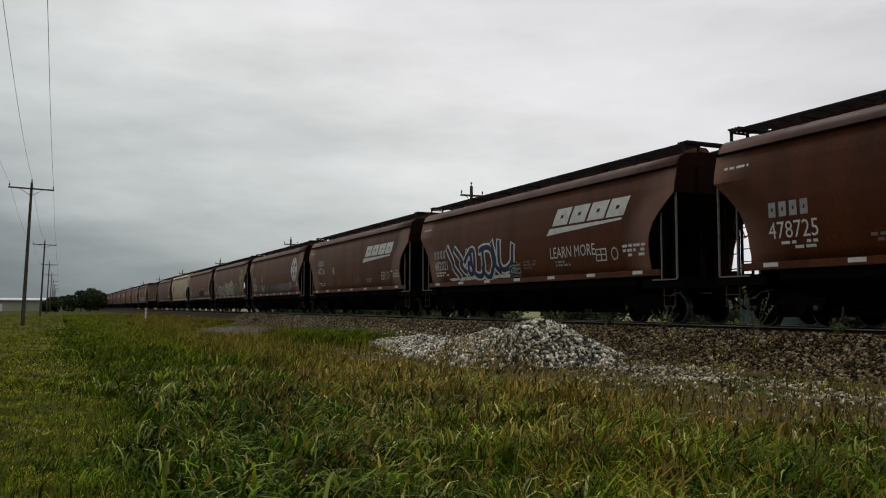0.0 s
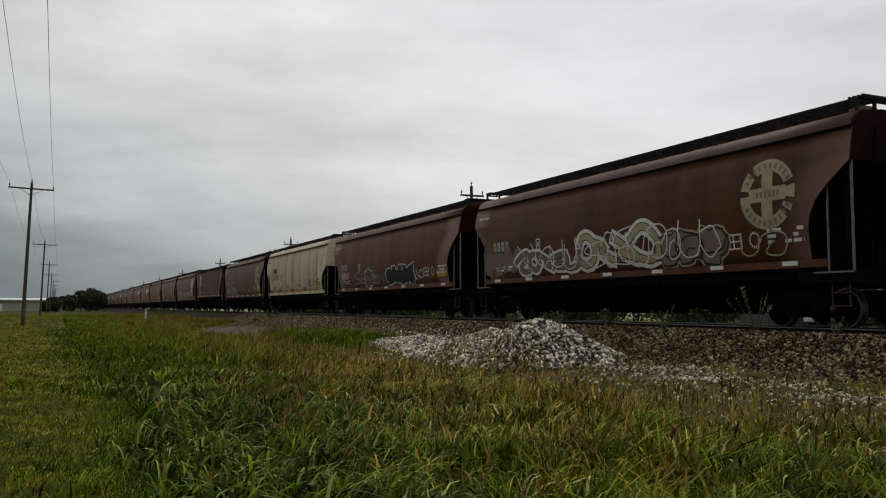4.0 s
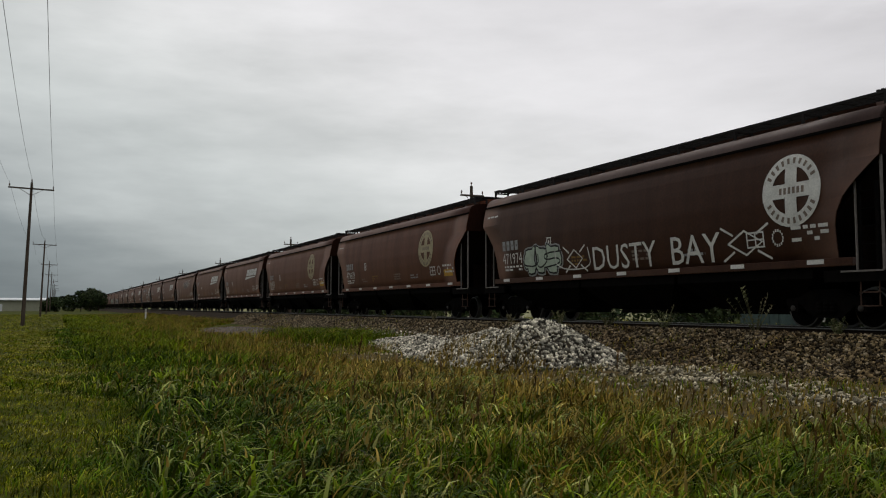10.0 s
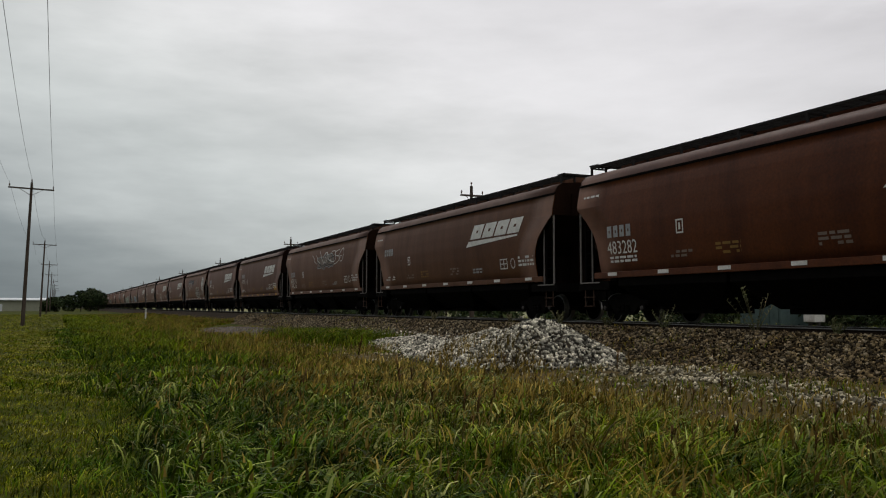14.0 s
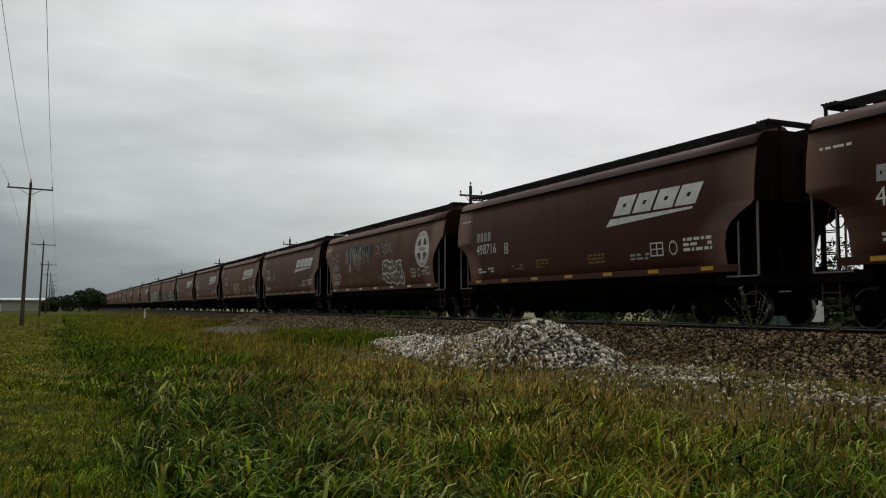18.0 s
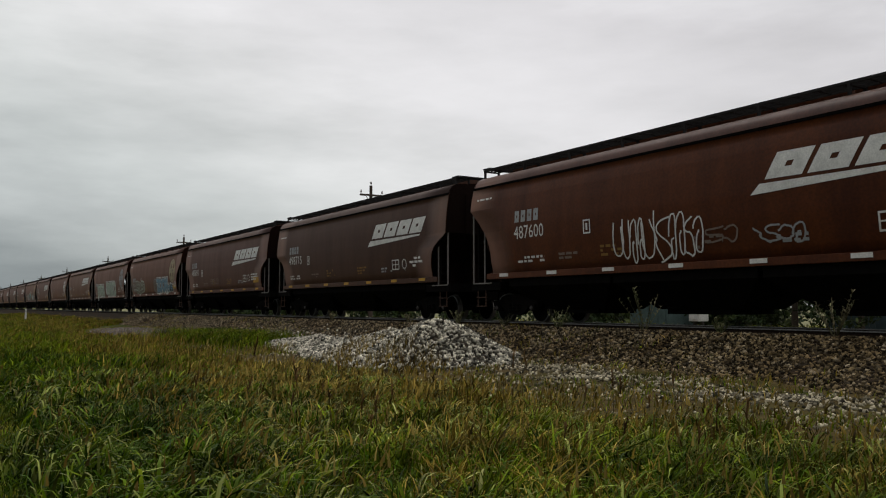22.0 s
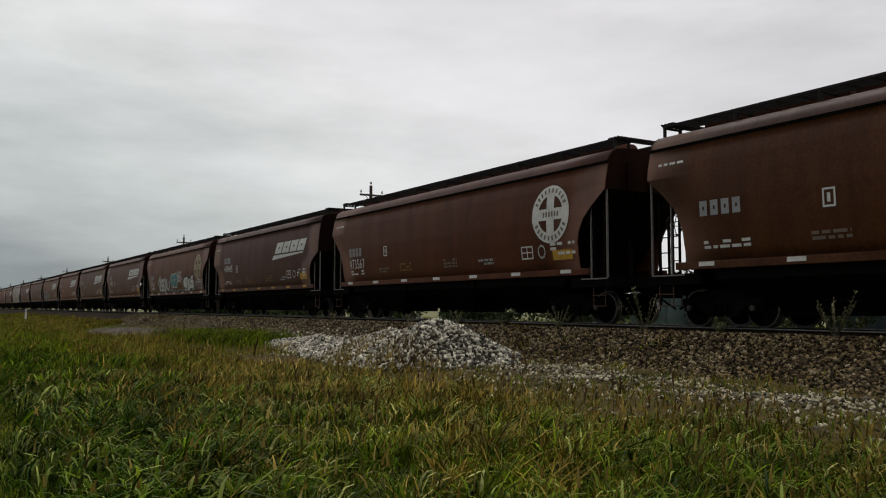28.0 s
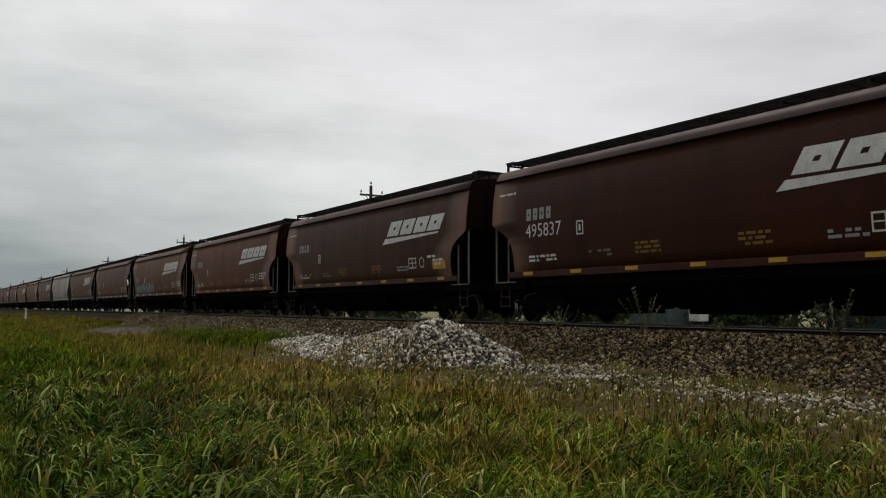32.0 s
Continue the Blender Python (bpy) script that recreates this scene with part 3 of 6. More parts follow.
def lay(kind, bm, lift):
    zs = [v.co.z for v in bm.verts] or [0]
    for z in np.arange(1.6, 4.4, 0.2):
        if min(zs) < z < max(zs):
            bmesh.ops.bisect_plane(bm, geom=bm.verts[:] + bm.edges[:] + bm.faces[:], plane_co=(0, 0, z), plane_no=(0, 0, 1))
    for v in bm.verts:
        v.co.x = -(wide(kind, v.co.z) + lift)
    bmesh.ops.recalc_face_normals(bm, faces=bm.faces[:])
    for f in bm.faces:
        if f.normal.x > 0:
            f.normal_flip()
    return bm


def rect(y0, y1, z0, z1):
    return [(y0, z0), (y1, z0), (y1, z1), (y0, z1)]


def stroke(pts, w):
    """A ribbon of quads along a line in (y, z), joined from piece to piece."""
    n, rim = len(pts), []
    for i, (y, z) in enumerate(pts):
        (a, b), (c, d) = pts[max(0, i - 1)], pts[min(n - 1, i + 1)]
        l = math.hypot(c - a, d - b) or 1
        ny, nz = -(d - b) / l * w / 2, (c - a) / l * w / 2
        ey, ez = ((c - a) / l * w * 0.25, (d - b) / l * w * 0.25) if i in (0, n - 1) else (0, 0)
        s = -1 if i == 0 else 1
        rim.append(((y + ny + s * ey, z + nz + s * ez), (y - ny + s * ey, z - nz + s * ez)))
    return [[p[0], p[1], q[1], q[0]] for p, q in zip(rim, rim[1:])]


def lettering(kind, body, y, z, size, lift, squeeze=0.8, slant=0.0, fat=0.0):
    """Characters of the built-in font. y: where they begin (they run towards -y), z: their foot."""
    cu = bpy.data.curves.new("lettering", "FONT")
    cu.body, cu.size, cu.resolution_u, cu.offset = body, size * 1.37, 3 if fat else 2, fat
    ob = bpy.data.objects.new("lettering", cu)
    scene.collection.objects.link(ob)
    dg = bpy.context.evaluated_depsgraph_get()
    me = bpy.data.meshes.new_from_object(ob.evaluated_get(dg))
    bpy.data.objects.remove(ob)
    bm = bmesh.new()
    bm.from_mesh(me)
    bpy.data.meshes.remove(me)
    bmesh.ops.triangulate(bm, faces=bm.faces[:])
    for v in bm.verts:
        v.co = (0, y - v.co.x * squeeze - v.co.y * slant, z + v.co.y)
    return lay(kind, bm, lift)


def slanted_logo(kind, y0, k=1.0, across=1.0):
    """Four plain slanted blocks, each with a slot, over a tapering bar. y0: its far end (y falls along it)."""
    P = []
    z, h, s = 3.14, 0.54 * k, 0.55
    def q(a, b, u, v):
        a, b = a * across, b * across
        return [(y0 - 0.35 - a - s * u * h, z + u * h), (y0 - 0.35 - b - s * u * h, z + u * h), (y0 - 0.35 - b - s * v * h, z + v * h), (y0 - 0.35 - a - s * v * h, z + v * h)]
    for a in (0.0, 1.0, 2.0, 2.98):
        P += [q(a, a + 0.36, 0, 1), q(a + 0.36, a + 0.52, 0, 0.40), q(a + 0.36, a + 0.52, 0.60, 1), q(a + 0.52, a + 0.88, 0, 1)]
    P.append([(y0, 2.84), (y0 - 4.1 * across, 3.02), (y0 - 4.15 * across, 3.08), (y0 - 0.22, 3.06)])
    return on_side(kind, P, 0.012)


def round_logo(kind, y, z, r, worn):
    """A ring with a cross inside it."""
    P, n = [], 32
    rng = random.Random(int(y * 100) + 7)
    for k in range(n):
        if worn and rng.random() < 0.12:
            continue
        a, b = 2 * math.pi * k / n, 2 * math.pi * (k + 1) / n
        P.append([(y + r * math.cos(a), z + r * math.sin(a)), (y + r * math.cos(b), z + r * math.sin(b)), (y + r * 0.66 * math.cos(b), z + r * 0.66 * math.sin(b)), (y + r * 0.66 * math.cos(a), z + r * 0.66 * math.sin(a))])
    c = r * 0.67
    P += [rect(y - 0.2 * r, y + 0.2 * r, z - c, z + c), rect(y - c, y - 0.2 * r, z - 0.2 * r, z + 0.2 * r), rect(y + 0.2 * r, y + c, z - 0.2 * r, z + 0.2 * r)]
    return on_side(kind, P, 0.012)


def round_logo_marks(kind, y, z, r):
    """Short dark bars round the ring, where the lettering runs."""
    P = []
    for k in range(26):
        a = 2 * math.pi * k / 26
        if k in (12, 13, 14, 25, 0, 1):
            continue
        u, w = 0.83 * r, 0.035 * r
        P.append([(y + (u + d) * math.cos(a + e), z + (u + d) * math.sin(a + e)) for d, e in ((-0.08 * r, -0.05), (-0.08 * r, 0.05), (0.08 * r, 0.05), (0.08 * r, -0.05))])
    P += [rect(y - 0.45 * r + i * 0.15 * r, y - 0.45 * r + (i + 0.6) * 0.15 * r, z - 0.09 * r, z + 0.09 * r) for i in range(6)]
    return on_side(kind, P, 0.017)


def bubble(y0, y1, z0, z1, n, rng, grow=0.0):
    """Fat swelling letters side by side."""
    out = []
    w = (y0 - y1) / n
    for i in range(n):
        cy, cz = y0 - w * (i + 0.5), (z0 + z1) / 2 + rng.uniform(-0.04, 0.04) * (z1 - z0)
        hh, hw, p = (z1 - z0) / 2 * rng.uniform(0.85, 1.08), w * rng.uniform(0.50, 0.60), rng.uniform(0, 6)
        pts = []
        for k in range(32):
            a = 2 * math.pi * k / 32
            ca, sa = math.cos(a), math.sin(a)
            m = 1 + 0.14 * math.sin(3 * a + p) + 0.10 * math.sin(5 * a + 2 * p) + 0.05 * math.sin(9 * a + p)
            e = 0.6
            pts.append((cy + (hw * m + grow) * math.copysign(abs(ca) ** e, ca) - 0.12 * sa * hh, max(1.53, cz + (hh * m + grow) * math.copysign(abs(sa) ** e, sa))))
        out.append(pts)
    return out


def scrawl(y0, y1, z0, z1, n, w, rng):
    """Hooked, looping pen strokes, n of them along the way."""
    out = []
    s = (y0 - y1) / n
    for i in range(n):
        y = y0 - s * (i + 0.5)
        k = rng.randrange(5)
        a, b = z0 + rng.uniform(0, 0.12) * (z1 - z0), z1 - rng.uniform(0, 0.2) * (z1 - z0)
        m = (a + b) / 2
        h = s * rng.uniform(0.45, 0.8)
        pts = {0: [(y + h, b), (y - 0.2 * h, m), (y + 0.5 * h, m * 0.9 + a * 0.1), (y - h, a)],
               1: [(y + h, b), (y + h, a), (y - h, a + 0.1 * (b - a)), (y - h, b)],
               2: [(y - h, b), (y + h, b - 0.1 * (b - a)), (y + h, m), (y - h, m), (y - h, a), (y + h, a)],
               3: [(y + h, m), (y + 0.3 * h, b), (y - h, b), (y - 0.8 * h, a), (y + 0.5 * h, a), (y + 0.2 * h, m), (y - 0.3 * h, m)],
               4: [(y + h * math.cos(q), m + (b - a) * 0.5 * math.sin(q)) for q in np.linspace(0.5, 6.0, 9)]}[k]
        pts = [(u + rng.uniform(-0.22, 0.22) * h, v + rng.uniform(-0.13, 0.13) * (b - a)) for u, v in pts]
        for _ in range(2):
            pts = [pts[0]] + [q for p0, p1 in zip(pts, pts[1:]) for q in ((p0[0] * 0.75 + p1[0] * 0.25, p0[1] * 0.75 + p1[1] * 0.25), (p0[0] * 0.25 + p1[0] * 0.75, p0[1] * 0.25 + p1[1] * 0.75))] + [pts[-1]]
        out += stroke([(u + rng.uniform(-0.01, 0.01), max(1.54, v + rng.uniform(-0.01, 0.01))) for u, v in pts], w)
    return out


def cut_bars(y0, y1, z0, z1, rows, rng, fill=0.8):
    """Rows of small bars in place of fine print."""
    out = []
    hz = (z1 - z0) / rows
    for r in range(rows):
        y = y0
        while y > y1:
            l = rng.uniform(0.08, 0.3)
            if rng.random() < fill:
                out.append(rect(max(y1, y - l), y, z0 + r * hz + hz * 0.2, z0 + r * hz + hz * 0.8))
            y -= l + 0.06
    return out


def build_car(spec, length):
    """One covered hopper car; its origin is on the rails under its middle."""
    kind, colour, logo, number, extras, label = spec
    body = length - GAP
    H = body / 2
    hk = round(H, 2)
    rng = random.Random(sum(map(ord, label)) + int(length * 100))
    car = tagged(new("covered_hopper_car"), label, "freight car", "cars of the grain train")
    col = (*colour, 1)

    def add(name, me, mat, lab="", at=(0, 0, 0), paint=False, parent=None):
        o = put(name, me, mat, parent or car, lab)
        o.location = at
        if paint:
            o.color = col
        return o

    for sgn in (-1, 1):
        add("side_sheet", cached(("side_sheet", kind, hk, sgn), lambda: side_sheet(kind, H, sgn)), PAINT, "", paint=True)
        # the lip is coloured near black to draw the eave's shadow line
        add("side_plate", cached(("eave_lip", kind, hk, sgn), lambda: eave_lip(kind, H, sgn)), UNDER, "rain lip painted dark as the shadow under the roof edge")
        z0 = KINDS[kind]["side"][0][0]
        w0 = wide(kind, z0)
        e = H - KINDS[kind]["cut"][0][1]
        xx = sorted((sgn * (w0 - 0.10), sgn * (w0 + 0.025)))
        s = add("side_sill", cached(("side_sill", kind, hk, sgn), lambda: bevelled(boxes((xx[0], xx[1], -e - 0.35, e + 0.35, z0 - 0.16, z0 + 0.015)), 0.008)), PAINT, "dusty lower sill", paint=True)
        s.color = tuple(min(1, c * 1.15 + 0.005) for c in colour) + (1,)
        ew = add("end_wall", cached(("end_wall", kind, hk, sgn), lambda: end_wall(kind, H, sgn)), END_SHADE if colour != GRY else PAINT, "ribbed end wall painted dark for the shade between cars" if colour != GRY else "", paint=True)
        # brown ends cut to 17 %: shade between the cars, put into the colour
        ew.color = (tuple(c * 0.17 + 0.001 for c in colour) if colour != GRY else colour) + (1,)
        # the slope lies in shadow; that shadow is in its paint
        add("slope_sheet", cached(("slope_sheet", kind, hk, sgn), lambda: slope_sheet(kind, H, sgn)), SLOPE_SHADE, "sloping end sheet in shade-dark paint")
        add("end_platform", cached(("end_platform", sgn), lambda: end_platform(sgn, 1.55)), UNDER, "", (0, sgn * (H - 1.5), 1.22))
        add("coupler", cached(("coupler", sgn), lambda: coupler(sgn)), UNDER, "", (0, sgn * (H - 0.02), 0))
        zc = [z for z, c in KINDS[kind]["cut"] if c == 0.0][0]
        for x in (-1, 1):
            add("corner_post", cached(("corner_post", kind), lambda: boxes((-0.022, 0.022, -0.022, 0.022, 1.22, zc + 0.04))), DUSTY, "thin dusty corner post", (x * 1.47, sgn * (H - 0.04), 0))
            lad = add("side_ladder", cached(("ladder", kind), lambda: ladder(0.40, 1.22, zc - 0.5, 5)), UNDER if colour != GRY else DUSTY, "near-black ladder" if colour != GRY else "pale grey ladder", (x * 1.40, sgn * (H - 0.42), 0))
            add("step_iron", cached(("step_iron",), step_irons), RUSTY, "", (x * 1.42, sgn * (H - 0.42), 0))
            bar = cached(("slope_strut", kind), lambda: boxes((-0.018, 0.018, -0.018, 0.018, 1.22, zc - 0.45)))
            add("strut", bar, DUSTY, "thin dusty grab iron", (x * 1.47, sgn * (H - 0.66), 0))
            add("foot_board", cached(("foot_board",), lambda: boxes((-0.03, 0.03, -0.5, 0.5, 1.20, 1.235))), DUSTY, "dusty platform edge", (x * 1.47, sgn * (H - 0.55), 0))
        # same darkened paint, for the shadow behind the ladders
        add("end_web", cached(("end_web", kind, hk, sgn), lambda: end_web(kind, H, sgn)), SLOPE_SHADE, "web plate under the slope in shade-dark paint")
        add("bolster_web", cached(("bolster_web",), lambda: boxes((-0.9, 0.9, -0.08, 0.08, 0.95, 1.5))), UNDER, "", (0, sgn * (H - 1.75), 0))
    add("roof", cached(("roof", kind, hk), lambda: roof_sheet(kind, H)), PAINT, "", paint=True).color = (tuple(0.55 * c + g for c, g in zip(colour, (0.011, 0.0075, 0.008))) if colour != GRY else colour) + (1,)
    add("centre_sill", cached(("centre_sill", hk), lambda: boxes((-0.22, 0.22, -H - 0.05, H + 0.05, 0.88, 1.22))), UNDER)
    bays = 3
    for b in range(bays):
        y = (b - 1) * (body - 3.6) / 3.0
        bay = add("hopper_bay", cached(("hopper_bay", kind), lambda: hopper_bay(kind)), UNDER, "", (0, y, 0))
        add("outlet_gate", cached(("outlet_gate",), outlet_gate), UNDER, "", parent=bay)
    # roof fittings
    zt = KINDS[kind]["side"][-1][0] + CREST[kind]
    rise = {"round": 0.22, "late": 0.18, "ribbed": 0.10}[kind]
    m = 4
    for k in range(m):
        y = (k - (m - 1) / 2) * (body - 1.6) / m
        add("hatch_cover", cached(("hatch_cover", hk), lambda: hatch_cover((body - 1.6) / m * 0.97)), PAINT, "", (0, y, zt - (0.16 if kind == "ribbed" else 0)), True)
    for x in (-0.82, 0.82):
        add("running_board", cached(("running_board", hk), lambda: running_board(H - 0.1)), BLACK, "dark open-grid roof walkway", (x, 0, zt + rise))
        for k in range(9):
            y = -H + 0.15 + k * (body - 0.3) / 8
            add("board_bracket", cached(("board_bracket", rise), lambda: board_bracket(rise + 0.06)), DULL if colour == GRY else BLACK, "", (x, y, zt - 0.06))
    for sgn in (-1, 1):
        add("end_walkway", cached(("end_walkway",), lambda: boxes(*[(-1.1, 1.1, -0.22 + 0.11 * k, -0.16 + 0.11 * k, -0.02, 0.02) for k in range(4)])), BLACK, "", (0, sgn * (H - 0.2), zt + rise + 0.045))
    add("brake_wheel", cached(("brake_wheel",), brake_wheel), RUSTY, "", (-0.6, H + 0.06, 2.5))
    add("brake_cylinder", cached(("brake_cylinder",), brake_gear), UNDER, "near-black air tank and brake valve", (0, H - 1.0, 0))
    if kind == "ribbed":
        for k in range(13):
            y = -H + 1.45 + k * (body - 2.9) / 12
            add("side_post", cached(("side_post",), lambda: bevelled(boxes((-1.595, -1.55, -0.07, 0.07, 1.73, 4.40)), 0.012)), PAINT, "", (0, y, 0), True)
    if extras.get("seams"):
        for k in range(1, 8):
            y = -H + k * body / 8
            z0 = 1.55
            add("weld_seam", cached(("weld_seam", kind, z0), lambda: on_side(kind, stroke([(0, z0), (0.03, 2.4), (0.05, 3.3), (0, 4.2)], 0.06), 0.006)), DULL if kind != "late" else INK, "dark rusty seam", (0, y, 0))
    # trucks
    for sgn in (-1, 1):
        tr = copy_thing(TRUCK, pose(0, sgn * (H - 1.75), 0))
        tr.parent = car
    # lettering
    mk = WHITE if not extras.get("dark_marks") else INK
    faded = PAINTS[extras.get("logo_paint", "white")]
    if logo == "slant":
        part("logo", slanted_logo(kind, H - (10.2 if kind == "late" else 10.85), 1.0, extras.get("across", 1.0)), faded, car, "slanted four-block logo over a bar")
    elif logo == "round":
        y = H - extras.get("emblem", 15.0)
        part("logo", round_logo(kind, y, 3.08, 0.82, extras.get("worn")), faded, car, "round emblem with a cross in a ring")
        part("logo_marks", round_logo_marks(kind, y, 3.08, 0.82), DULL, car, "dark ring marks")
    elif logo == "square":
        y = H - 3.6
        P = [rect(y - 0.62, y + 0.62, 3.75, 4.1), rect(y - 0.62, y - 0.3, 2.95, 3.75), rect(y + 0.3, y + 0.62, 2.95, 3.75), rect(y - 0.3, y + 0.3, 2.95, 3.2), [(y + 0.3, 3.75), (y + 0.3, 3.45), (y - 0.3, 3.2), (y - 0.3, 3.5)]]
        part("logo", on_side(kind, P, 0.07), flat_paint("chalky_cream", (0.52, 0.46, 0.36)), car, "large worn white square emblem")
        part("panel_frame", on_side(kind, [rect(y - 0.65, y + 0.65, 2.82, 2.88), rect(y - 0.65, y + 0.65, 2.5, 2.55), rect(y - 0.65, y + 0.65, 2.1, 2.16)], 0.07), WHITE, car, "white ruled lines")
    high = extras.get("high", kind == "late")
    z = 2.98 if high else 2.52
    zn = z - 0.49
    yb = H - extras.get("mark_at", 1.75 if kind == "late" else 1.65)
    lift = 0.013
    if kind != "ribbed":
        for i in range(4):
            y = yb - i * 0.30
            P = [rect(y - 0.08, y, z, z + 0.34), rect(y - 0.13, y - 0.08, z, z + 0.13), rect(y - 0.13, y - 0.08, z + 0.21, z + 0.34), rect(y - 0.21, y - 0.13, z, z + 0.34)]
            part("reporting_mark", on_side(kind, P, lift), GREYW if mk is WHITE else mk, car)
        if number:
            part("car_number", lettering(kind, number, yb + 0.04, zn, 0.40, lift, 0.98 if kind == "late" else 0.86), mk, car, "stencilled number")
        tagged(part("fine_print", on_side(kind, cut_bars(yb - 0.05, yb - 1.3, 1.76, 1.98, 2, rng), lift), mk, car, "small lines of print"), kind="stuff")
        tagged(part("top_print", on_side(kind, cut_bars(H - 0.35, H - 1.15, 3.82, 3.92, 1, rng, 1.0), lift), mk, car, "small line of print"), kind="stuff")
        a = yb - (2.2 if kind == "late" else 3.05)
        P = [rect(a - 0.28, a, 2.42, 2.46), rect(a - 0.28, a, 2.76, 2.8), rect(a - 0.04, a, 2.46, 2.76), rect(a - 0.28, a - 0.24, 2.46, 2.76), rect(a - 0.17, a - 0.1, 2.52, 2.7)]
        part("boxed_mark", on_side(kind, P, lift), mk, car)
        for a, n, mm in ((H - 4.4, 2, DULL), (H - 6.1, 3, OCHRE), (H - 9.2, 3, OCHRE if kind == "late" else DULL), (H - 11.3, 2, GREYW)):
            tagged(part("stencil_block", on_side(kind, cut_bars(a, a - 0.85, 1.78, 1.78 + 0.11 * n, n, rng, 0.8), lift), mm, car), kind="stuff")
        a = H - (12.2 if kind == "late" else 13.6)
        P = [rect(a - 0.55, a, 1.86, 1.9), rect(a - 0.55, a, 2.2, 2.24), rect(a - 0.04, a, 1.9, 2.2), rect(a - 0.55, a - 0.51, 1.9, 2.2), rect(a - 0.3, a - 0.26, 1.9, 2.2), rect(a - 0.51, a - 0.04, 2.04, 2.07)]
        part("data_box", on_side(kind, P, lift), mk, car)
        P = [rect(a - 0.95 + 0.15 * math.cos(t) - 0.02, a - 0.95 + 0.15 * math.cos(t) + 0.02, 2.05 + 0.17 * math.sin(t) - 0.03, 2.05 + 0.17 * math.sin(t) + 0.03) for t in np.linspace(0, 6.28, 15)[:-1]]
        tagged(part("data_ring", on_side(kind, P, lift), mk, car), kind="stuff")
        tagged(part("data_print", on_side(kind, cut_bars(a - 1.35, a - 2.4, 1.9, 2.3, 3, rng, 0.7), lift), mk, car), kind="stuff")
    nref = 7
    for k in range(nref):
        y = -H + 1.7 + k * (body - 3.4) / (nref - 1)
        mm = YELLOW if (k + int(length * 10)) % 2 == 0 or kind == "late" else WHITE
        z0 = KINDS[kind]["side"][0][0]
        add("reflector", cached(("reflector", kind), lambda: boxes((-wide(kind, z0) - 0.034, -wide(kind, z0) - 0.02, -0.22, 0.22, z0 - 0.10, z0 - 0.0))), mm, "", (0, y, 0))
    if extras.get("patches"):
        for k, y in enumerate((H - 1.5, H - 4.2, H - 7.6, H - 11.0)):
            part("rust_patch", on_side(kind, [[(y - 0.5, 1.53), (y + 0.45, 1.53), (y + 0.3, 1.74 + 0.05 * (k % 2)), (y - 0.2, 1.80), (y - 0.45, 1.66)]], 0.009), OCHRE, car, "orange rust patch")
    if extras.get("tag"):
        y = -H + 1.75
        part("yellow_panel", on_side(kind, [rect(y - 0.42, y + 0.42, 1.78, 2.06)], lift), YELLOW, car, "ochre paint panel")
    # graffiti
    for g in extras.get("graffiti", ()):
        what, a, b, z0, z1, n, c1, c2 = g
        ya, yb2 = H - a, H - b
        if what == "bubble":
            wl = (ya - yb2) / n
            for i in range(n):
                st, span = rng.getstate(), (ya - wl * i, ya - wl * (i + 1), z0, z1, 1, rng)
                for grow, up, nm, pt in ((0.07, 0.014, "graffiti_outline", PAINTS[c2]), (0.02, 0.018, "graffiti_edge", INK), (-0.04, 0.022, "graffiti_fill", PAINTS[c1])):
                    rng.setstate(st)
                    part(nm, on_side(kind, bubble(*span, grow), up + 0.001 * (i % 2)), pt, car)
            part("graffiti_scrawl", on_side(kind, scrawl(ya - 0.1, yb2 + 0.1, z0 + 0.18 * (z1 - z0), z1 - 0.15 * (z1 - z0), n, 0.05, rng), 0.026), INK, car)
        elif what == "throw":
            gs = min(1.0, (ya - yb2) / n)
            for i in range(n):
                st, y2 = rng.getstate(), ya - (ya - yb2) * i / n
                for w2, up, nm, pt in ((0.50 * gs, 0.014, "graffiti_outline", PAINTS[c2]), (0.26 * gs, 0.018, "graffiti_edge", INK), (0.20 * gs, 0.022, "graffiti_fill", PAINTS[c1])):
                    rng.setstate(st)
                    part(nm, on_side(kind, scrawl(y2, y2 - (ya - yb2) / n, z0 + 0.18 * gs, z1 - 0.15 * gs, 1, w2, rng), up + 0.001 * (i % 2)), pt, car)
        elif what == "scrawl":
            part("graffiti_scrawl", on_side(kind, scrawl(ya, yb2, z0, z1, n, 0.042, rng), 0.030), PAINTS[c1], car)
        elif what == "drips":
            P = []
            for k in range(n * 2):
                y = ya - (ya - yb2) * (k + rng.uniform(0, 0.9)) / (n * 2)
                a2 = z0 + (z1 - z0) * rng.uniform(0.35, 0.6)
                P += bubble(y, y - abs(ya - yb2) / n * rng.uniform(0.3, 0.75), a2, min(z1, a2 + (z1 - z0) * rng.uniform(0.2, 0.6)), 1, rng, -0.02)
            for i, p in enumerate(P):
                part("graffiti_wash", on_side(kind, [p], 0.014 + 0.001 * (i % 4)), PAINTS["ink" if c1 == "slate" and i % 2 else c1], car, "faded dripping paint")
            P = []
            for k in range(n * 7):
                y, w2 = rng.uniform(min(ya, yb2), max(ya, yb2)), rng.uniform(0.010, 0.028)
                P.append(rect(y - w2, y + w2, max(1.54, z1 - (z1 - z0) * rng.uniform(0.45, 1.25)), z1 - rng.uniform(0.1, 0.5) * (z1 - z0)))
            tagged(part("graffiti_drip", on_side(kind, P[::3] + P[1::3], 0.026), PAINTS[c2], car, "runs of dripped paint"), kind="stuff")
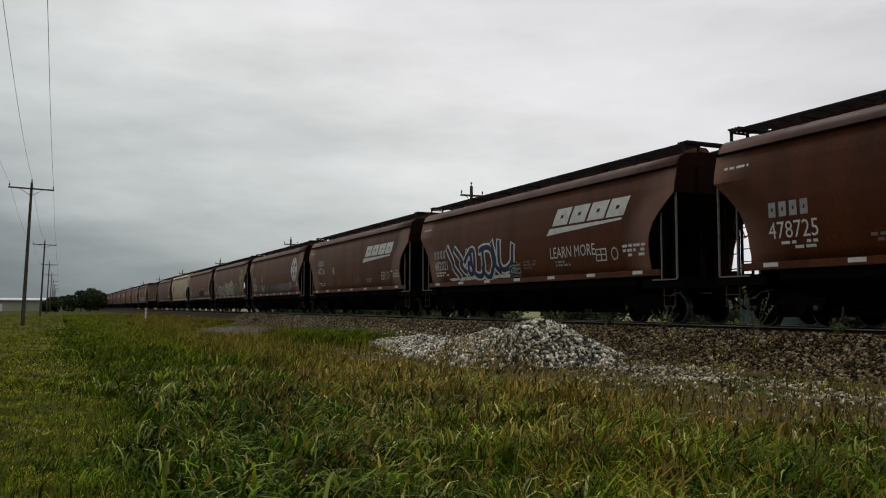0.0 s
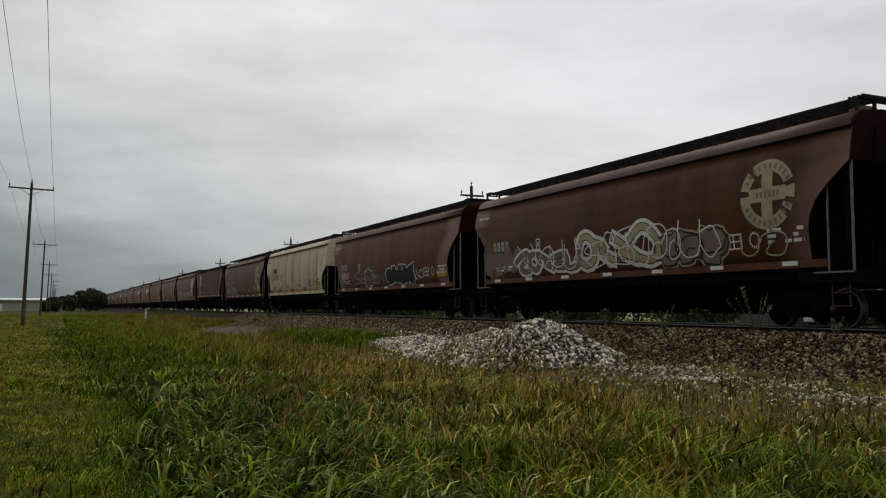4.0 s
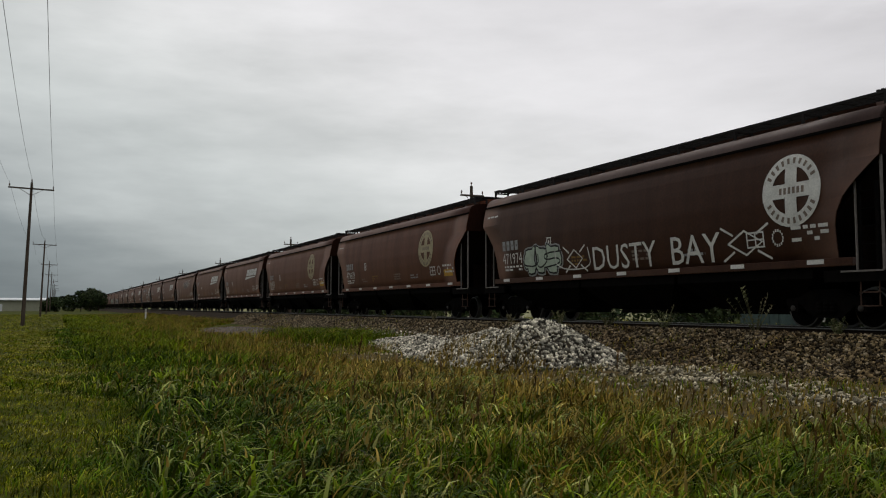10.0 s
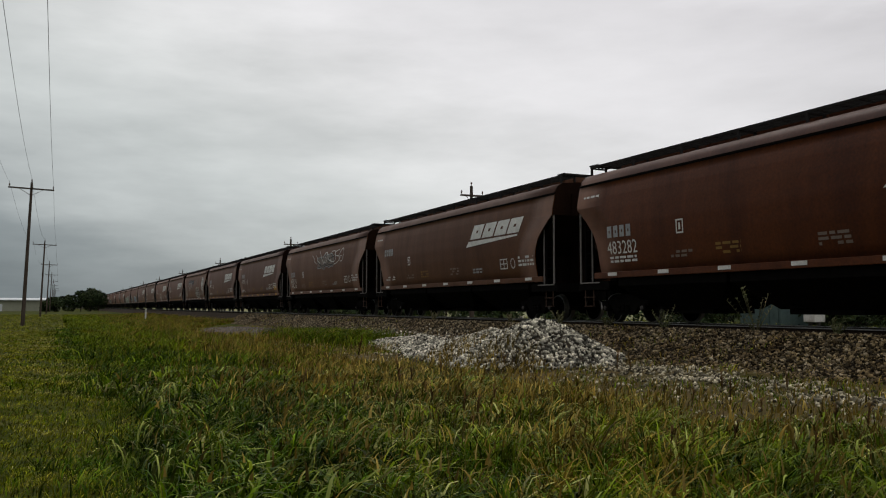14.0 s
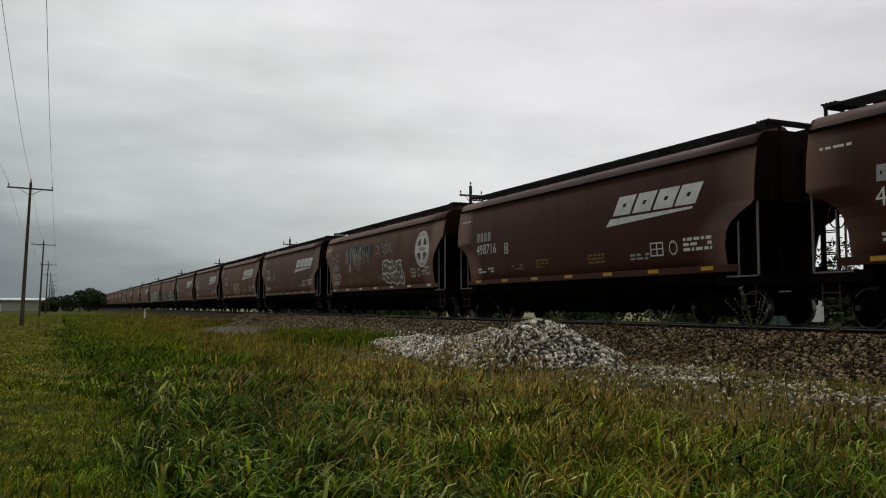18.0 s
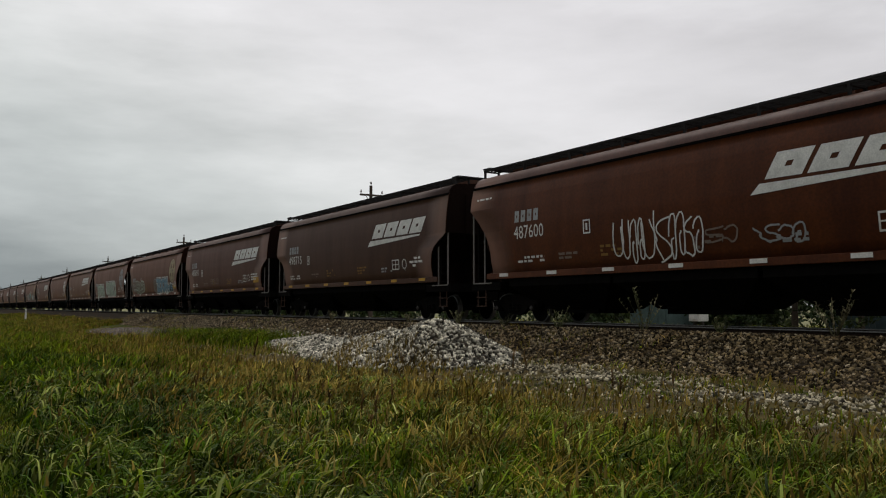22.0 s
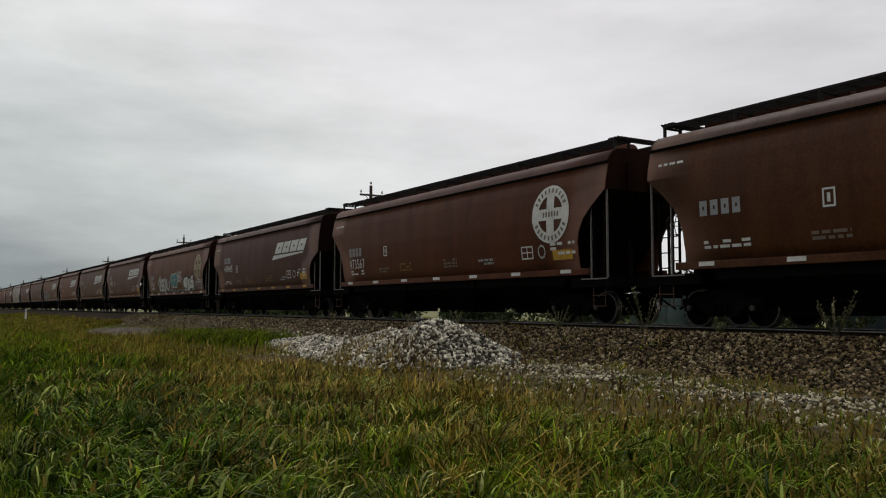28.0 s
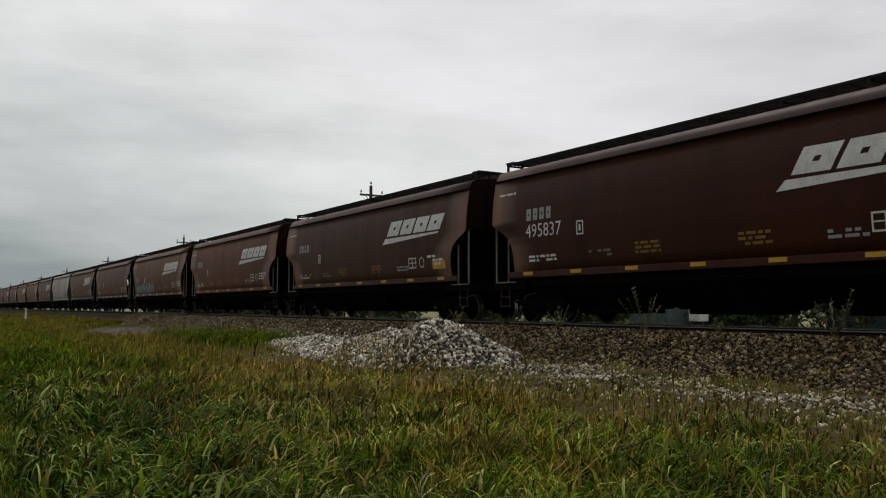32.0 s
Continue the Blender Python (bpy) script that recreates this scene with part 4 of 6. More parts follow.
            tagged(part("graffiti_drip", on_side(kind, P[2::3], 0.030), PAINTS["white" if c1 == "slate" else "dull"], car, "runs of dripped paint"), kind="stuff")
        elif what == "word":
            part("graffiti_word", lettering(kind, c2, ya, z0, z1 - z0, 0.02, abs(a - b) / max(1, len(c2)) / (z1 - z0) / 0.70, 0.05), PAINTS[c1], car)
        elif what == "fatword":
            sq = abs(a - b) / len(c2) / (z1 - z0) / 0.80
            for fat, lift2, nm, pt in ((0.20, 0.028, "graffiti_edge", WHITE), (0.125, 0.032, "graffiti_outline", INK), (0.085, 0.036, "graffiti_word", PAINTS[c1])):
                part(nm, lettering(kind, c2, ya - 0.08, z0 + 0.08, (z1 - z0) * 0.80, lift2, sq, 0.0, fat), pt, car)
            tagged(part("graffiti_shine", on_side(kind, cut_bars(ya - 0.2, yb2 + 0.2, z0 + 0.55 * (z1 - z0), z0 + 0.60 * (z1 - z0), 1, rng, 0.5), 0.040), PAINTS["grey"], car), kind="stuff")
        elif what == "diamond":
            ym, zm, hy, hz = (ya + yb2) / 2, (z0 + z1) / 2, abs(ya - yb2) * 0.36, (z1 - z0) * 0.36
            P = stroke([(ym + hy, zm), (ym, zm + hz), (ym - hy, zm), (ym, zm - hz), (ym + hy, zm)], 0.055)
            for u, v in ((1, 1), (-1, 1), (1, -1), (-1, -1)):
                P += stroke([(ym + u * hy * 0.7, zm + v * hz * 0.7), (ym + u * hy * 1.4, zm + v * hz * 1.4)], 0.055)
            part("graffiti_scrawl", on_side(kind, P, 0.018), PAINTS[c1], car)
        elif what == "smear":
            P = [bubble(y + 0.34, y - 0.34, z0, z1, 1, rng)[0] for y in np.linspace(ya, yb2, n)]
            for i, p in enumerate(P):
                part("graffiti_wash", on_side(kind, [p], 0.012 + 0.001 * (i % 3)), PAINTS[c1], car, "faded painted-over patch")
    return car


RED, BRN, DRK, MAR = (0.078, 0.0185, 0.0024), (0.076, 0.0255, 0.0068), (0.040, 0.0130, 0.0045), (0.043, 0.0086, 0.0024)
GRY, PGY = (0.53, 0.47, 0.32), (0.40, 0.40, 0.38)
TRUCK = build_truck()
LB = {"round": "reddish-brown covered hopper car with a round white emblem",
      "slant": "reddish-brown covered hopper car with a slanted white logo",
      "": "plain dark brown covered hopper car"}


def spec(kind, colour, logo, number="", label="", **ex):
    return kind, colour, logo, number, ex, label or LB[logo]


CARS = {
    -1: spec("round", RED, "", "478725", "rust-brown covered hopper car with pale stencilled number", mark_at=1.8),
    0: spec("round", RED, "slant", "482021", "rust-brown covered hopper car with slanted logo and graffiti",
            graffiti=[("throw", 3.2, 8.3, 1.53, 2.95, 7, "navy", "white"), ("smear", 3.4, 7.8, 1.55, 1.68, 7, "white", ""), ("bubble", 8.2, 8.9, 1.58, 2.05, 1, "green", "dull"), ("scrawl", 8.2, 8.9, 1.65, 2.0, 2, "grey", ""), ("word", 11.0, 13.2, 2.07, 2.45, 0, "white", "LEARN MORE")]),
    1: spec("round", BRN, "slant", "487216", "dull brown covered hopper car with slanted logo", high=True, mark_at=2.4),
    2: spec("round", RED, "round", "471660", "rust-brown covered hopper car with a faded blue graffiti band", graffiti=[("drips", 3.9, 5.9, 1.56, 2.5, 4, "slate", "blue"), ("bubble", 5.9, 7.2, 1.6, 2.3, 2, "dull", "green"), ("scrawl", 6.0, 10.0, 1.6, 2.4, 14, "dull", ""), ("drips", 8.0, 13.5, 1.65, 2.2, 9, "green", "grey"), ("scrawl", 10.0, 14.2, 1.68, 2.2, 20, "grey", "")]),
    3: spec("round", BRN, "round", "", "brown covered hopper car with tall whitish graffiti", logo_paint="cream", worn=True, graffiti=[("smear", 1.2, 3.4, 1.7, 2.5, 4, "dull", ""), ("throw", 3.4, 7.2, 1.56, 2.4, 5, "dull", "white"), ("throw", 7.2, 11.0, 1.56, 2.85, 4, "cream", "white"), ("bubble", 11.0, 13.6, 1.56, 2.5, 3, "dull", "cream"), ("scrawl", 3.6, 13.4, 1.6, 2.7, 14, "white", ""), ("scrawl", 14.1, 15.4, 1.6, 2.2, 2, "cream", "")]),
    4: spec("round", RED, "", "478001", "rust-brown covered hopper car with pale outlined graffiti", tag=True, graffiti=[("scrawl", 3.7, 5.7, 1.7, 2.35, 4, "grey", ""), ("bubble", 5.7, 6.9, 1.58, 2.4, 2, "dull", "white"), ("scrawl", 6.9, 8.2, 1.6, 2.15, 3, "grey", ""), ("bubble", 8.9, 12.4, 1.58, 2.4, 5, "ink", "white"), ("scrawl", 12.4, 13.5, 1.74, 2.2, 3, "white", "")]),
    5: spec("late", GRY, "", "352955", "beige-grey covered hopper car with dark seams and orange patches", seams=True, dark_marks=True, tag=True, mark_at=2.3, patches=True),
    6: spec("round", MAR, "round", "", "maroon covered hopper car with a flaking round emblem", logo_paint="cream", worn=True, tag=True, graffiti=[("throw", 2.5, 6.0, 1.58, 2.35, 5, "dull", "grey"), ("scrawl", 2.5, 6.0, 1.58, 2.45, 7, "grey", "")]),
    7: spec("ribbed", (0.060, 0.0225, 0.0040), "square", "", "rusty dark brown ribbed hopper car with a white square emblem", tag=True),
    8: spec("round", DRK, "round", "471974", "dark brown covered hopper car with chalky white graffiti letters", graffiti=[("bubble", 3.2, 5.4, 1.66, 2.5, 3, "mint", "grey"), ("scrawl", 5.7, 6.9, 1.6, 2.4, 1, "white", ""), ("word", 7.2, 9.7, 1.6, 2.35, 0, "white", "DUSTY"), ("word", 10.8, 12.4, 1.6, 2.38, 0, "white", "BAY"), ("diamond", 12.8, 14.3, 1.6, 2.4, 1, "white", ""), ("diamond", 5.7, 6.9, 1.6, 2.4, 1, "white", "")]),
    9: spec("round", RED, "round", "479639", mark_at=1.95, emblem=13.2, logo_paint="cream", tag=True),
    10: spec("round", RED, "round", "460028", emblem=13.2, logo_paint="cream", worn=True, tag=True),
    11: spec("round", RED, "slant", "483282", "rust-brown covered hopper car with a chalky slanted logo"),
    12: spec("round", BRN, "slant", "", "brown covered hopper car with slanted logo", high=True, mark_at=1.6),
    13: spec("round", BRN, "", "473174", "dull brown covered hopper car with patchy white graffiti", graffiti=[("bubble", 8.3, 11.5, 2.9, 3.6, 4, "dull", "grey"), ("scrawl", 7.2, 13.5, 3.1, 3.9, 8, "white", "")]),
    14: spec("late", MAR, "slant", "499131", "maroon covered hopper car with clean slanted logo", tag=True, across=0.86),
    15: spec("late", MAR, "slant", "498716", "maroon covered hopper car with bright slanted logo", across=0.91),
    16: spec("round", BRN, "round", "472019", "brown covered hopper car with dripping blue and white graffiti", graffiti=[("drips", 3.7, 8.2, 2.7, 3.9, 6, "slate", "grey"), ("scrawl", 8.9, 11.3, 3.1, 3.7, 6, "grey", ""), ("throw", 10.1, 12.7, 1.58, 2.2, 4, "dull", "white"), ("throw", 10.1, 12.5, 2.1, 2.75, 4, "dull", "white"), ("scrawl", 1.2, 2.6, 2.9, 3.5, 3, "grey", "")]),
    17: spec("late", MAR, "slant", "495871"),
    18: spec("round", RED, "slant", "487600", high=True, mark_at=2.45, label="rust-brown covered hopper car with slanted logo and white scrawl", graffiti=[("scrawl", 6.7, 9.5, 1.6, 2.75, 11, "white", ""), ("scrawl", 9.6, 10.5, 1.9, 2.3, 2, "dull", ""), ("scrawl", 10.9, 12.1, 1.8, 2.2, 4, "grey", "")]),
    19: spec("late", DRK, "slant", "498715", "dark brown covered hopper car with bright slanted logo"),
    20: spec("late", MAR, "slant", "495893", tag=True, graffiti=[("scrawl", 6.0, 7.6, 1.85, 2.2, 4, "dull", "")]),
    21: spec("round", RED, "round", "479467", "rust-brown covered hopper car with silver-blue block graffiti", logo_paint="cream", tag=True, graffiti=[("smear", 1.2, 2.9, 1.7, 2.5, 3, "dull", ""), ("throw", 2.9, 5.9, 1.56, 2.65, 5, "dull", "mint"), ("bubble", 9.4, 10.3, 1.58, 2.6, 1, "dull", "grey"), ("fatword", 10.3, 13.5, 1.58, 2.72, 4, "blue", "ZOOM"), ("bubble", 13.7, 15.0, 1.58, 2.1, 2, "blue", "white")]),
    22: spec("round", RED, "round", "", "rust-brown covered hopper car with long pale green graffiti", logo_paint="grey", graffiti=[("fatword", 2.75, 7.9, 1.54, 2.80, 5, "mint", "JSTEN"), ("smear", 7.75, 8.3, 1.7, 2.4, 2, "white", ""), ("fatword", 7.75, 13.0, 1.54, 3.05, 5, "mint", "WISKO"), ("scrawl", 12.1, 12.9, 2.4, 2.95, 2, "white", "")]),
    23: spec("round", BRN, "slant", "", "brown covered hopper car with slanted logo and small stencils", tag=True),
    24: spec("round", RED, "round", "473567", "rust-brown covered hopper car with a bright round emblem", tag=True, mark_at=1.85),
    25: spec("late", MAR, "slant", "499045", "maroon covered hopper car with slanted logo and ochre panel", tag=True, mark_at=2.15),
    26: spec("round", RED, "round", "478917", "rust-brown covered hopper car with many small graffiti pieces", logo_paint="cream", graffiti=[("scrawl", 2.9, 4.1, 1.6, 2.3, 5, "dull", ""), ("scrawl", 3.0, 4.3, 1.56, 1.8, 4, "ochre", ""), ("scrawl", 4.5, 7.0, 1.7, 2.6, 6, "white", ""), ("throw", 4.3, 7.4, 1.56, 2.6, 6, "white", "grey"), ("fatword", 8.0, 9.9, 1.93, 2.80, 3, "teal", "OCP"), ("scrawl", 10.0, 11.1, 2.15, 3.0, 7, "white", ""), ("scrawl", 10.1, 11.5, 1.72, 1.95, 5, "ochre", ""), ("scrawl", 7.5, 12.5, 1.56, 1.72, 12, "grey", ""), ("bubble", 11.6, 14.0, 1.58, 2.5, 3, "white", "ink"), ("scrawl", 14.0, 16.2, 1.6, 2.3, 5, "grey", "")]),
    27: spec("late", MAR, "slant", "495837", "maroon covered hopper car with slanted logo and white panels", tag=True),
    28: spec("late", DRK, "slant", "", "dark brown covered hopper car with a chalky slanted logo", tag=True),
    29: spec("late", RED, "slant", ""),
    30: spec("round", BRN, "slant", "", "brown covered hopper car with pale graffiti patches", graffiti=[("bubble", 2.0, 8.0, 1.6, 2.3, 6, "grey", "dull")]),
    31: spec("round", DRK, "", "", ),
    32: spec("round", DRK, "slant", "", "dark brown covered hopper car with a slanted logo"),
    33: spec("late", PGY, "", "", "pale grey covered hopper car with clean sides", dark_marks=True),
}
FIRST, LAST = -4, 42
TRAIN = []


def car_length(n):
    return SHORT if n in CARS and CARS[n][0] == "late" or n not in CARS and n % 4 == 2 else LONG


def build_train():
    fill = [spec("round", BRN, "slant"), spec("round", DRK, "round"), spec("late", MAR, "slant"), spec("round", RED, "round")]
    end = FIRST_END - sum(car_length(n) for n in range(FIRST + 1, 0))
    for n in range(FIRST, LAST + 1):
        if n > FIRST:
            end += car_length(n)
        car = build_car(CARS.get(n) or fill[n % 4], car_length(n))
        TRAIN.append((car, end - (car_length(n) - GAP) / 2))
    for o in (*TRUCK.children_recursive, TRUCK):
        bpy.data.objects.remove(o)


build_train()


# ================= stones =================
def stones(name, P, size, mat, seed, label, category):
    """Angular stones, one eight-faced chip each, as one object."""
    rng = np.random.default_rng(seed)
    n = len(P)
    o = np.array([(1, 0, 0), (-1, 0, 0), (0, 1, 0), (0, -1, 0), (0, 0, 1), (0, 0, -1)], float)
    f = np.array([(0, 2, 4), (2, 1, 4), (1, 3, 4), (3, 0, 4), (2, 0, 5), (1, 2, 5), (3, 1, 5), (0, 3, 5)])
    r = size * rng.uniform(0.6, 1.5, (n, 1, 1)) * rng.uniform(0.55, 1.25, (n, 6, 1))
    q = rng.normal(size=(n, 4))
    q /= np.linalg.norm(q, axis=1, keepdims=True)
    w, x, y, z = q.T
    R = np.stack([1 - 2 * (y * y + z * z), 2 * (x * y - w * z), 2 * (x * z + w * y), 2 * (x * y + w * z), 1 - 2 * (x * x + z * z), 2 * (y * z - w * x),
                  2 * (x * z - w * y), 2 * (y * z + w * x), 1 - 2 * (x * x + y * y)], -1).reshape(n, 3, 3)
    V = np.einsum("nij,nkj->nki", R, o[None] * r) + P[:, None]
    F = f[None] + 6 * np.arange(n)[:, None, None]
    return tagged(put(name, raw_mesh(name, V.reshape(-1, 3), F.reshape(-1, 3)), mat), label, category, kind="stuff")


def bank_height(x):
    return np.interp(x, [12.3, 12.9, 14.55, 14.8, 15.5, 17.3, 18.05, 18.3, 20.0, 20.6], [0.12, 0.30, 0.98, 1.0, 0.94, 0.94, 1.0, 0.98, 0.28, 0.12])


def build_stones():
    rng = np.random.default_rng(11)
    n = 95000
    y = 3 + 70 * rng.random(n) ** 1.7
    x = rng.uniform(12.2, 15.5, n)
    P = np.stack([x, y, bank_height(x) + rng.uniform(0.0, 0.03, n)], -1)
    # earth and dead weeds have browned the stones of the near stretch
    dirty = rng.random(n) < np.interp(y + 1.5 * np.sin(x * 2.1 + y * 0.6), [9, 15, 24], [0.85, 0.65, 0.15])
    stones("ballast_stones", P[~dirty], 0.043, BALLAST, 1, "loose grey-brown crushed stones on the track bank", "ballast")
    stones("dirty_ballast_stones", P[dirty], 0.041, EARTHY, 4, "crushed stones browned by earth on the track bank", "ballast")
    # pale stones spilled along the toe of the bank
    n = 12500
    y = 4 + 42 * rng.random(n)
    x = 12.0 - np.abs(rng.normal(0, 2.3, n)) * rng.random(n) + rng.normal(0, 0.35, n) + 0.25 * np.sin(y * 0.5)
    x = np.maximum(x, 7.8)
    stones("spilled_gravel", np.stack([x, y, height(x, y) + 0.02 + np.maximum(0, bank_height(x) - 0.25) * (x > 12.5)], -1), 0.036, SPILL, 2, "strip of pale spilled gravel beside the bank", "gravel")


def build_tail():
    """Loose stones where the heap runs out along the bank."""
    rng = np.random.default_rng(17)
    n = 3200
    x, y = 12.5 + rng.normal(0, 0.5, n), 31.5 + rng.normal(0, 3.2, n)
    x = np.minimum(x, 14.2)
    z = np.maximum(height(x, y), np.where(x > 12.3, bank_height(x), 0))
    stones("scattered_gravel", np.stack([x, y, z + 0.02], -1), 0.045, PALE, 18, "pale stones strewn up the foot of the bank", "gravel")


def heap_height(x, y):
    """The dumped heap of gravel: a rounded cone and two lower shoulders to the north."""
    a = 1.20 - 0.36 * np.hypot(x - 11.25, y - 18.6) ** 1.55
    b = 0.98 - np.hypot((x - 11.1) * 0.46, (y - 20.8) * 0.22)
    c = 0.60 - np.hypot((x - 11.5) * 0.42, (y - 26.8) * 0.12)
    k = 4.5
    return np.log(np.exp(k * a) + np.exp(k * b) + np.exp(k * c) + 1) / k - 0.16


def build_heap():
    xs, ys = np.arange(8.2, 14.4, 0.15), np.arange(15, 34.6, 0.15)
    X, Y = np.meshgrid(xs, ys, indexing="ij")
    Z = height(X, Y) + heap_height(X, Y)
    nx, ny = len(xs), len(ys)
    i = (np.arange(nx - 1)[:, None] * ny + np.arange(ny - 1)[None]).ravel()
    heap = tagged(new("gravel_heap"), "dumped heap of pale grey crushed gravel beside the track", "gravel heap")
    # dark core: its colour gives the shade in the gaps between pale stones
    put("core", raw_mesh("core", np.stack([X, Y, Z], -1).reshape(-1, 3), np.stack([i, i + ny, i + ny + 1, i + 1], -1)), BED, heap)
    rng = np.random.default_rng(5)
    n = 34000
    x, y = rng.uniform(8.6, 14.0, n), rng.uniform(15.4, 34.2, n)
    h = heap_height(x, y)
    keep = h > 0.03
    x, y, h = x[keep], y[keep], h[keep]
    st = stones("gravel", np.stack([x, y, height(x, y) + h + rng.uniform(-0.02, 0.04, len(h))], -1), 0.050, PALE, 6, "pale angular gravel", "gravel")
    st.parent = heap
    del st["category"]


def build_dirt():
    """Bare rusty soil between the unmown grass and the bank."""
    xs, ys = np.arange(7.0, 13.01, 0.4), np.arange(-2, 62, 0.5)
    X, Y = np.meshgrid(xs, ys, indexing="ij")
    X = X + 0.35 * np.sin(Y * 1.1) * (X < 7.2) + 0.2 * np.sin(Y * 2.7) * (X < 7.2)
    nx, ny = len(xs), len(ys)
    i = (np.arange(nx - 1)[:, None] * ny + np.arange(ny - 1)[None]).ravel()
    ob = put("dirt_strip", raw_mesh("dirt_strip", np.stack([X, Y, height(X, Y) + 0.012], -1).reshape(-1, 3), np.stack([i, i + ny, i + ny + 1, i + 1], -1)), DIRT)
    tagged(ob, "strip of bare rust-brown soil at the foot of the bank", "ground", kind="structure")


build_dirt()
build_stones()
build_tail()
build_heap()


def build_ties():
    me = cached(("tie",), lambda: bevelled(boxes((-1.3, 1.3, -0.11, 0.11, -0.16, 0.0)), 0.012))
    for k in range(280):
        o = put("tie", me, TIE, TRACK)
        o.matrix_basis = pose(XT, -8 + k * 0.5, ZR - 0.172, 0, 0, random.uniform(-0.8, 0.8))
    bm = bmesh.new()
    for k in range(240):
        box(bm, XT - 1.3, XT + 1.3, 133 + k * 1.0 - 0.11, 133 + k * 1.0 + 0.11, ZR - 0.33, ZR - 0.172)
    tagged(part("far_ties", bm, TIE, TRACK), kind="stuff")


# ================= grass =================
def blades(P, length, width, lean, rng, segs=3, droop=0.5, away=None):
    """Curved tapering blades at the places P; returns verts (n, 2*segs+1, 3) and triangles."""
    n = len(P)
    L = length * rng.uniform(0.6, 1.3, n)
    a = rng.uniform(0, 2 * np.pi, n)
    side = np.stack([np.cos(a), np.sin(a), np.zeros(n)], -1)
    b = rng.uniform(0, 2 * np.pi, n)
    out = np.stack([np.cos(b), np.sin(b), np.zeros(n)], -1) * (lean * rng.uniform(0.2, 1.6, n))[:, None]
    out[:, 0] += lean * 0.35
    if away is not None:
        out[:, :2] += away * lean
    W = width * rng.uniform(0.6, 1.4, n)
    V = np.zeros((n, 2 * segs + 1, 3))
    for k in range(segs + 1):
        u = k / segs
        c = P + out * (L * u ** 2)[:, None]
        c[:, 2] = P[:, 2] + L * (u - droop * lean * u ** 3)
        if k < segs:
            w = (W * (1 - u) ** 0.7)[:, None] * side / 2
            V[:, 2 * k], V[:, 2 * k + 1] = c - w, c + w
        else:
            V[:, 2 * k] = c
    F = []
    for k in range(segs - 1):
        F += [(2 * k, 2 * k + 1, 2 * k + 3), (2 * k, 2 * k + 3, 2 * k + 2)]
    F.append((2 * segs - 2, 2 * segs - 1, 2 * segs))
    F = np.array(F)[None] + (2 * segs + 1) * np.arange(n)[:, None, None]
    return V.reshape(-1, 3), F.reshape(-1, 3)


def tall_here(x, y):
    """Where the verge is left unmown: right of a wavering line, up to the stones."""
    edge = 0.95 + 0.35 * np.sin(y * 0.6) + 0.2 * np.sin(y * 1.7 + 1)
    limit = 7.7 + 0.5 * np.sin(y * 0.9 + 2) + 0.3 * np.sin(y * 2.1) + np.clip((y - 60) / 10, 0, 1) * 6.2 + 4.3 * np.exp(-((y - 37.5) / 3.0) ** 2)
    bare = np.hypot((x - 10.0) / 1.9, (y - 50.5) / 8.5) < 0.9
    return (x > edge) & (x < limit) & ~((heap_height(x, y) > 0.12)) & ~bare


SWAYING = []


def in_view(x, y, margin=4):
    a = np.degrees(np.arctan2(x, y))
    return (a > -6 - margin) & (a < 61 + margin)


def grass_object(name, groups, origin, label):
    """groups: (verts, faces, material index) joined into one object whose base is origin."""
    Vs, Fs, Ms, at = [], [], [], 0
    for V, F, m in groups:
        Vs.append(V - np.array(origin))
        Fs.append(F + at)
        Ms.append(np.broadcast_to(np.asarray(m, np.int32), len(F)))
        at += len(V)
    me = raw_mesh(name, np.concatenate(Vs), np.concatenate(Fs))
    for m in (TALL, SEED, MOWN, STRAW, LUSH, DEEP, RUST, SAGE, STALK):
        me.materials.append(m)
    me.polygons.foreach_set("material_index", np.concatenate(Ms))
    me.update()
    ob = new(name, me)
    ob.location = origin
    return tagged(ob, label, "grass", kind="stuff")


def rust_here(x, y):
    """Share of dry rust-brown grass: a belt before the stones, and drifts."""
    belt = np.clip((x - 2.2 - 0.05 * y) / 3.0, 0, 1) * np.clip((y - 6) / 6, 0.15, 1)
    drift = np.sin(x * 1.15 + 1.3 * np.sin(y * 0.55)) * np.sin(y * 0.75 + 0.8 * np.sin(x * 0.9) + 0.5) + 0.4 * np.sin(x * 2.9 + y * 1.9)
    return np.clip(0.10 + 0.42 * belt + 0.30 * drift, 0.02, 0.85) * np.clip((x - 1.6) / 1.4, 0.05, 1)


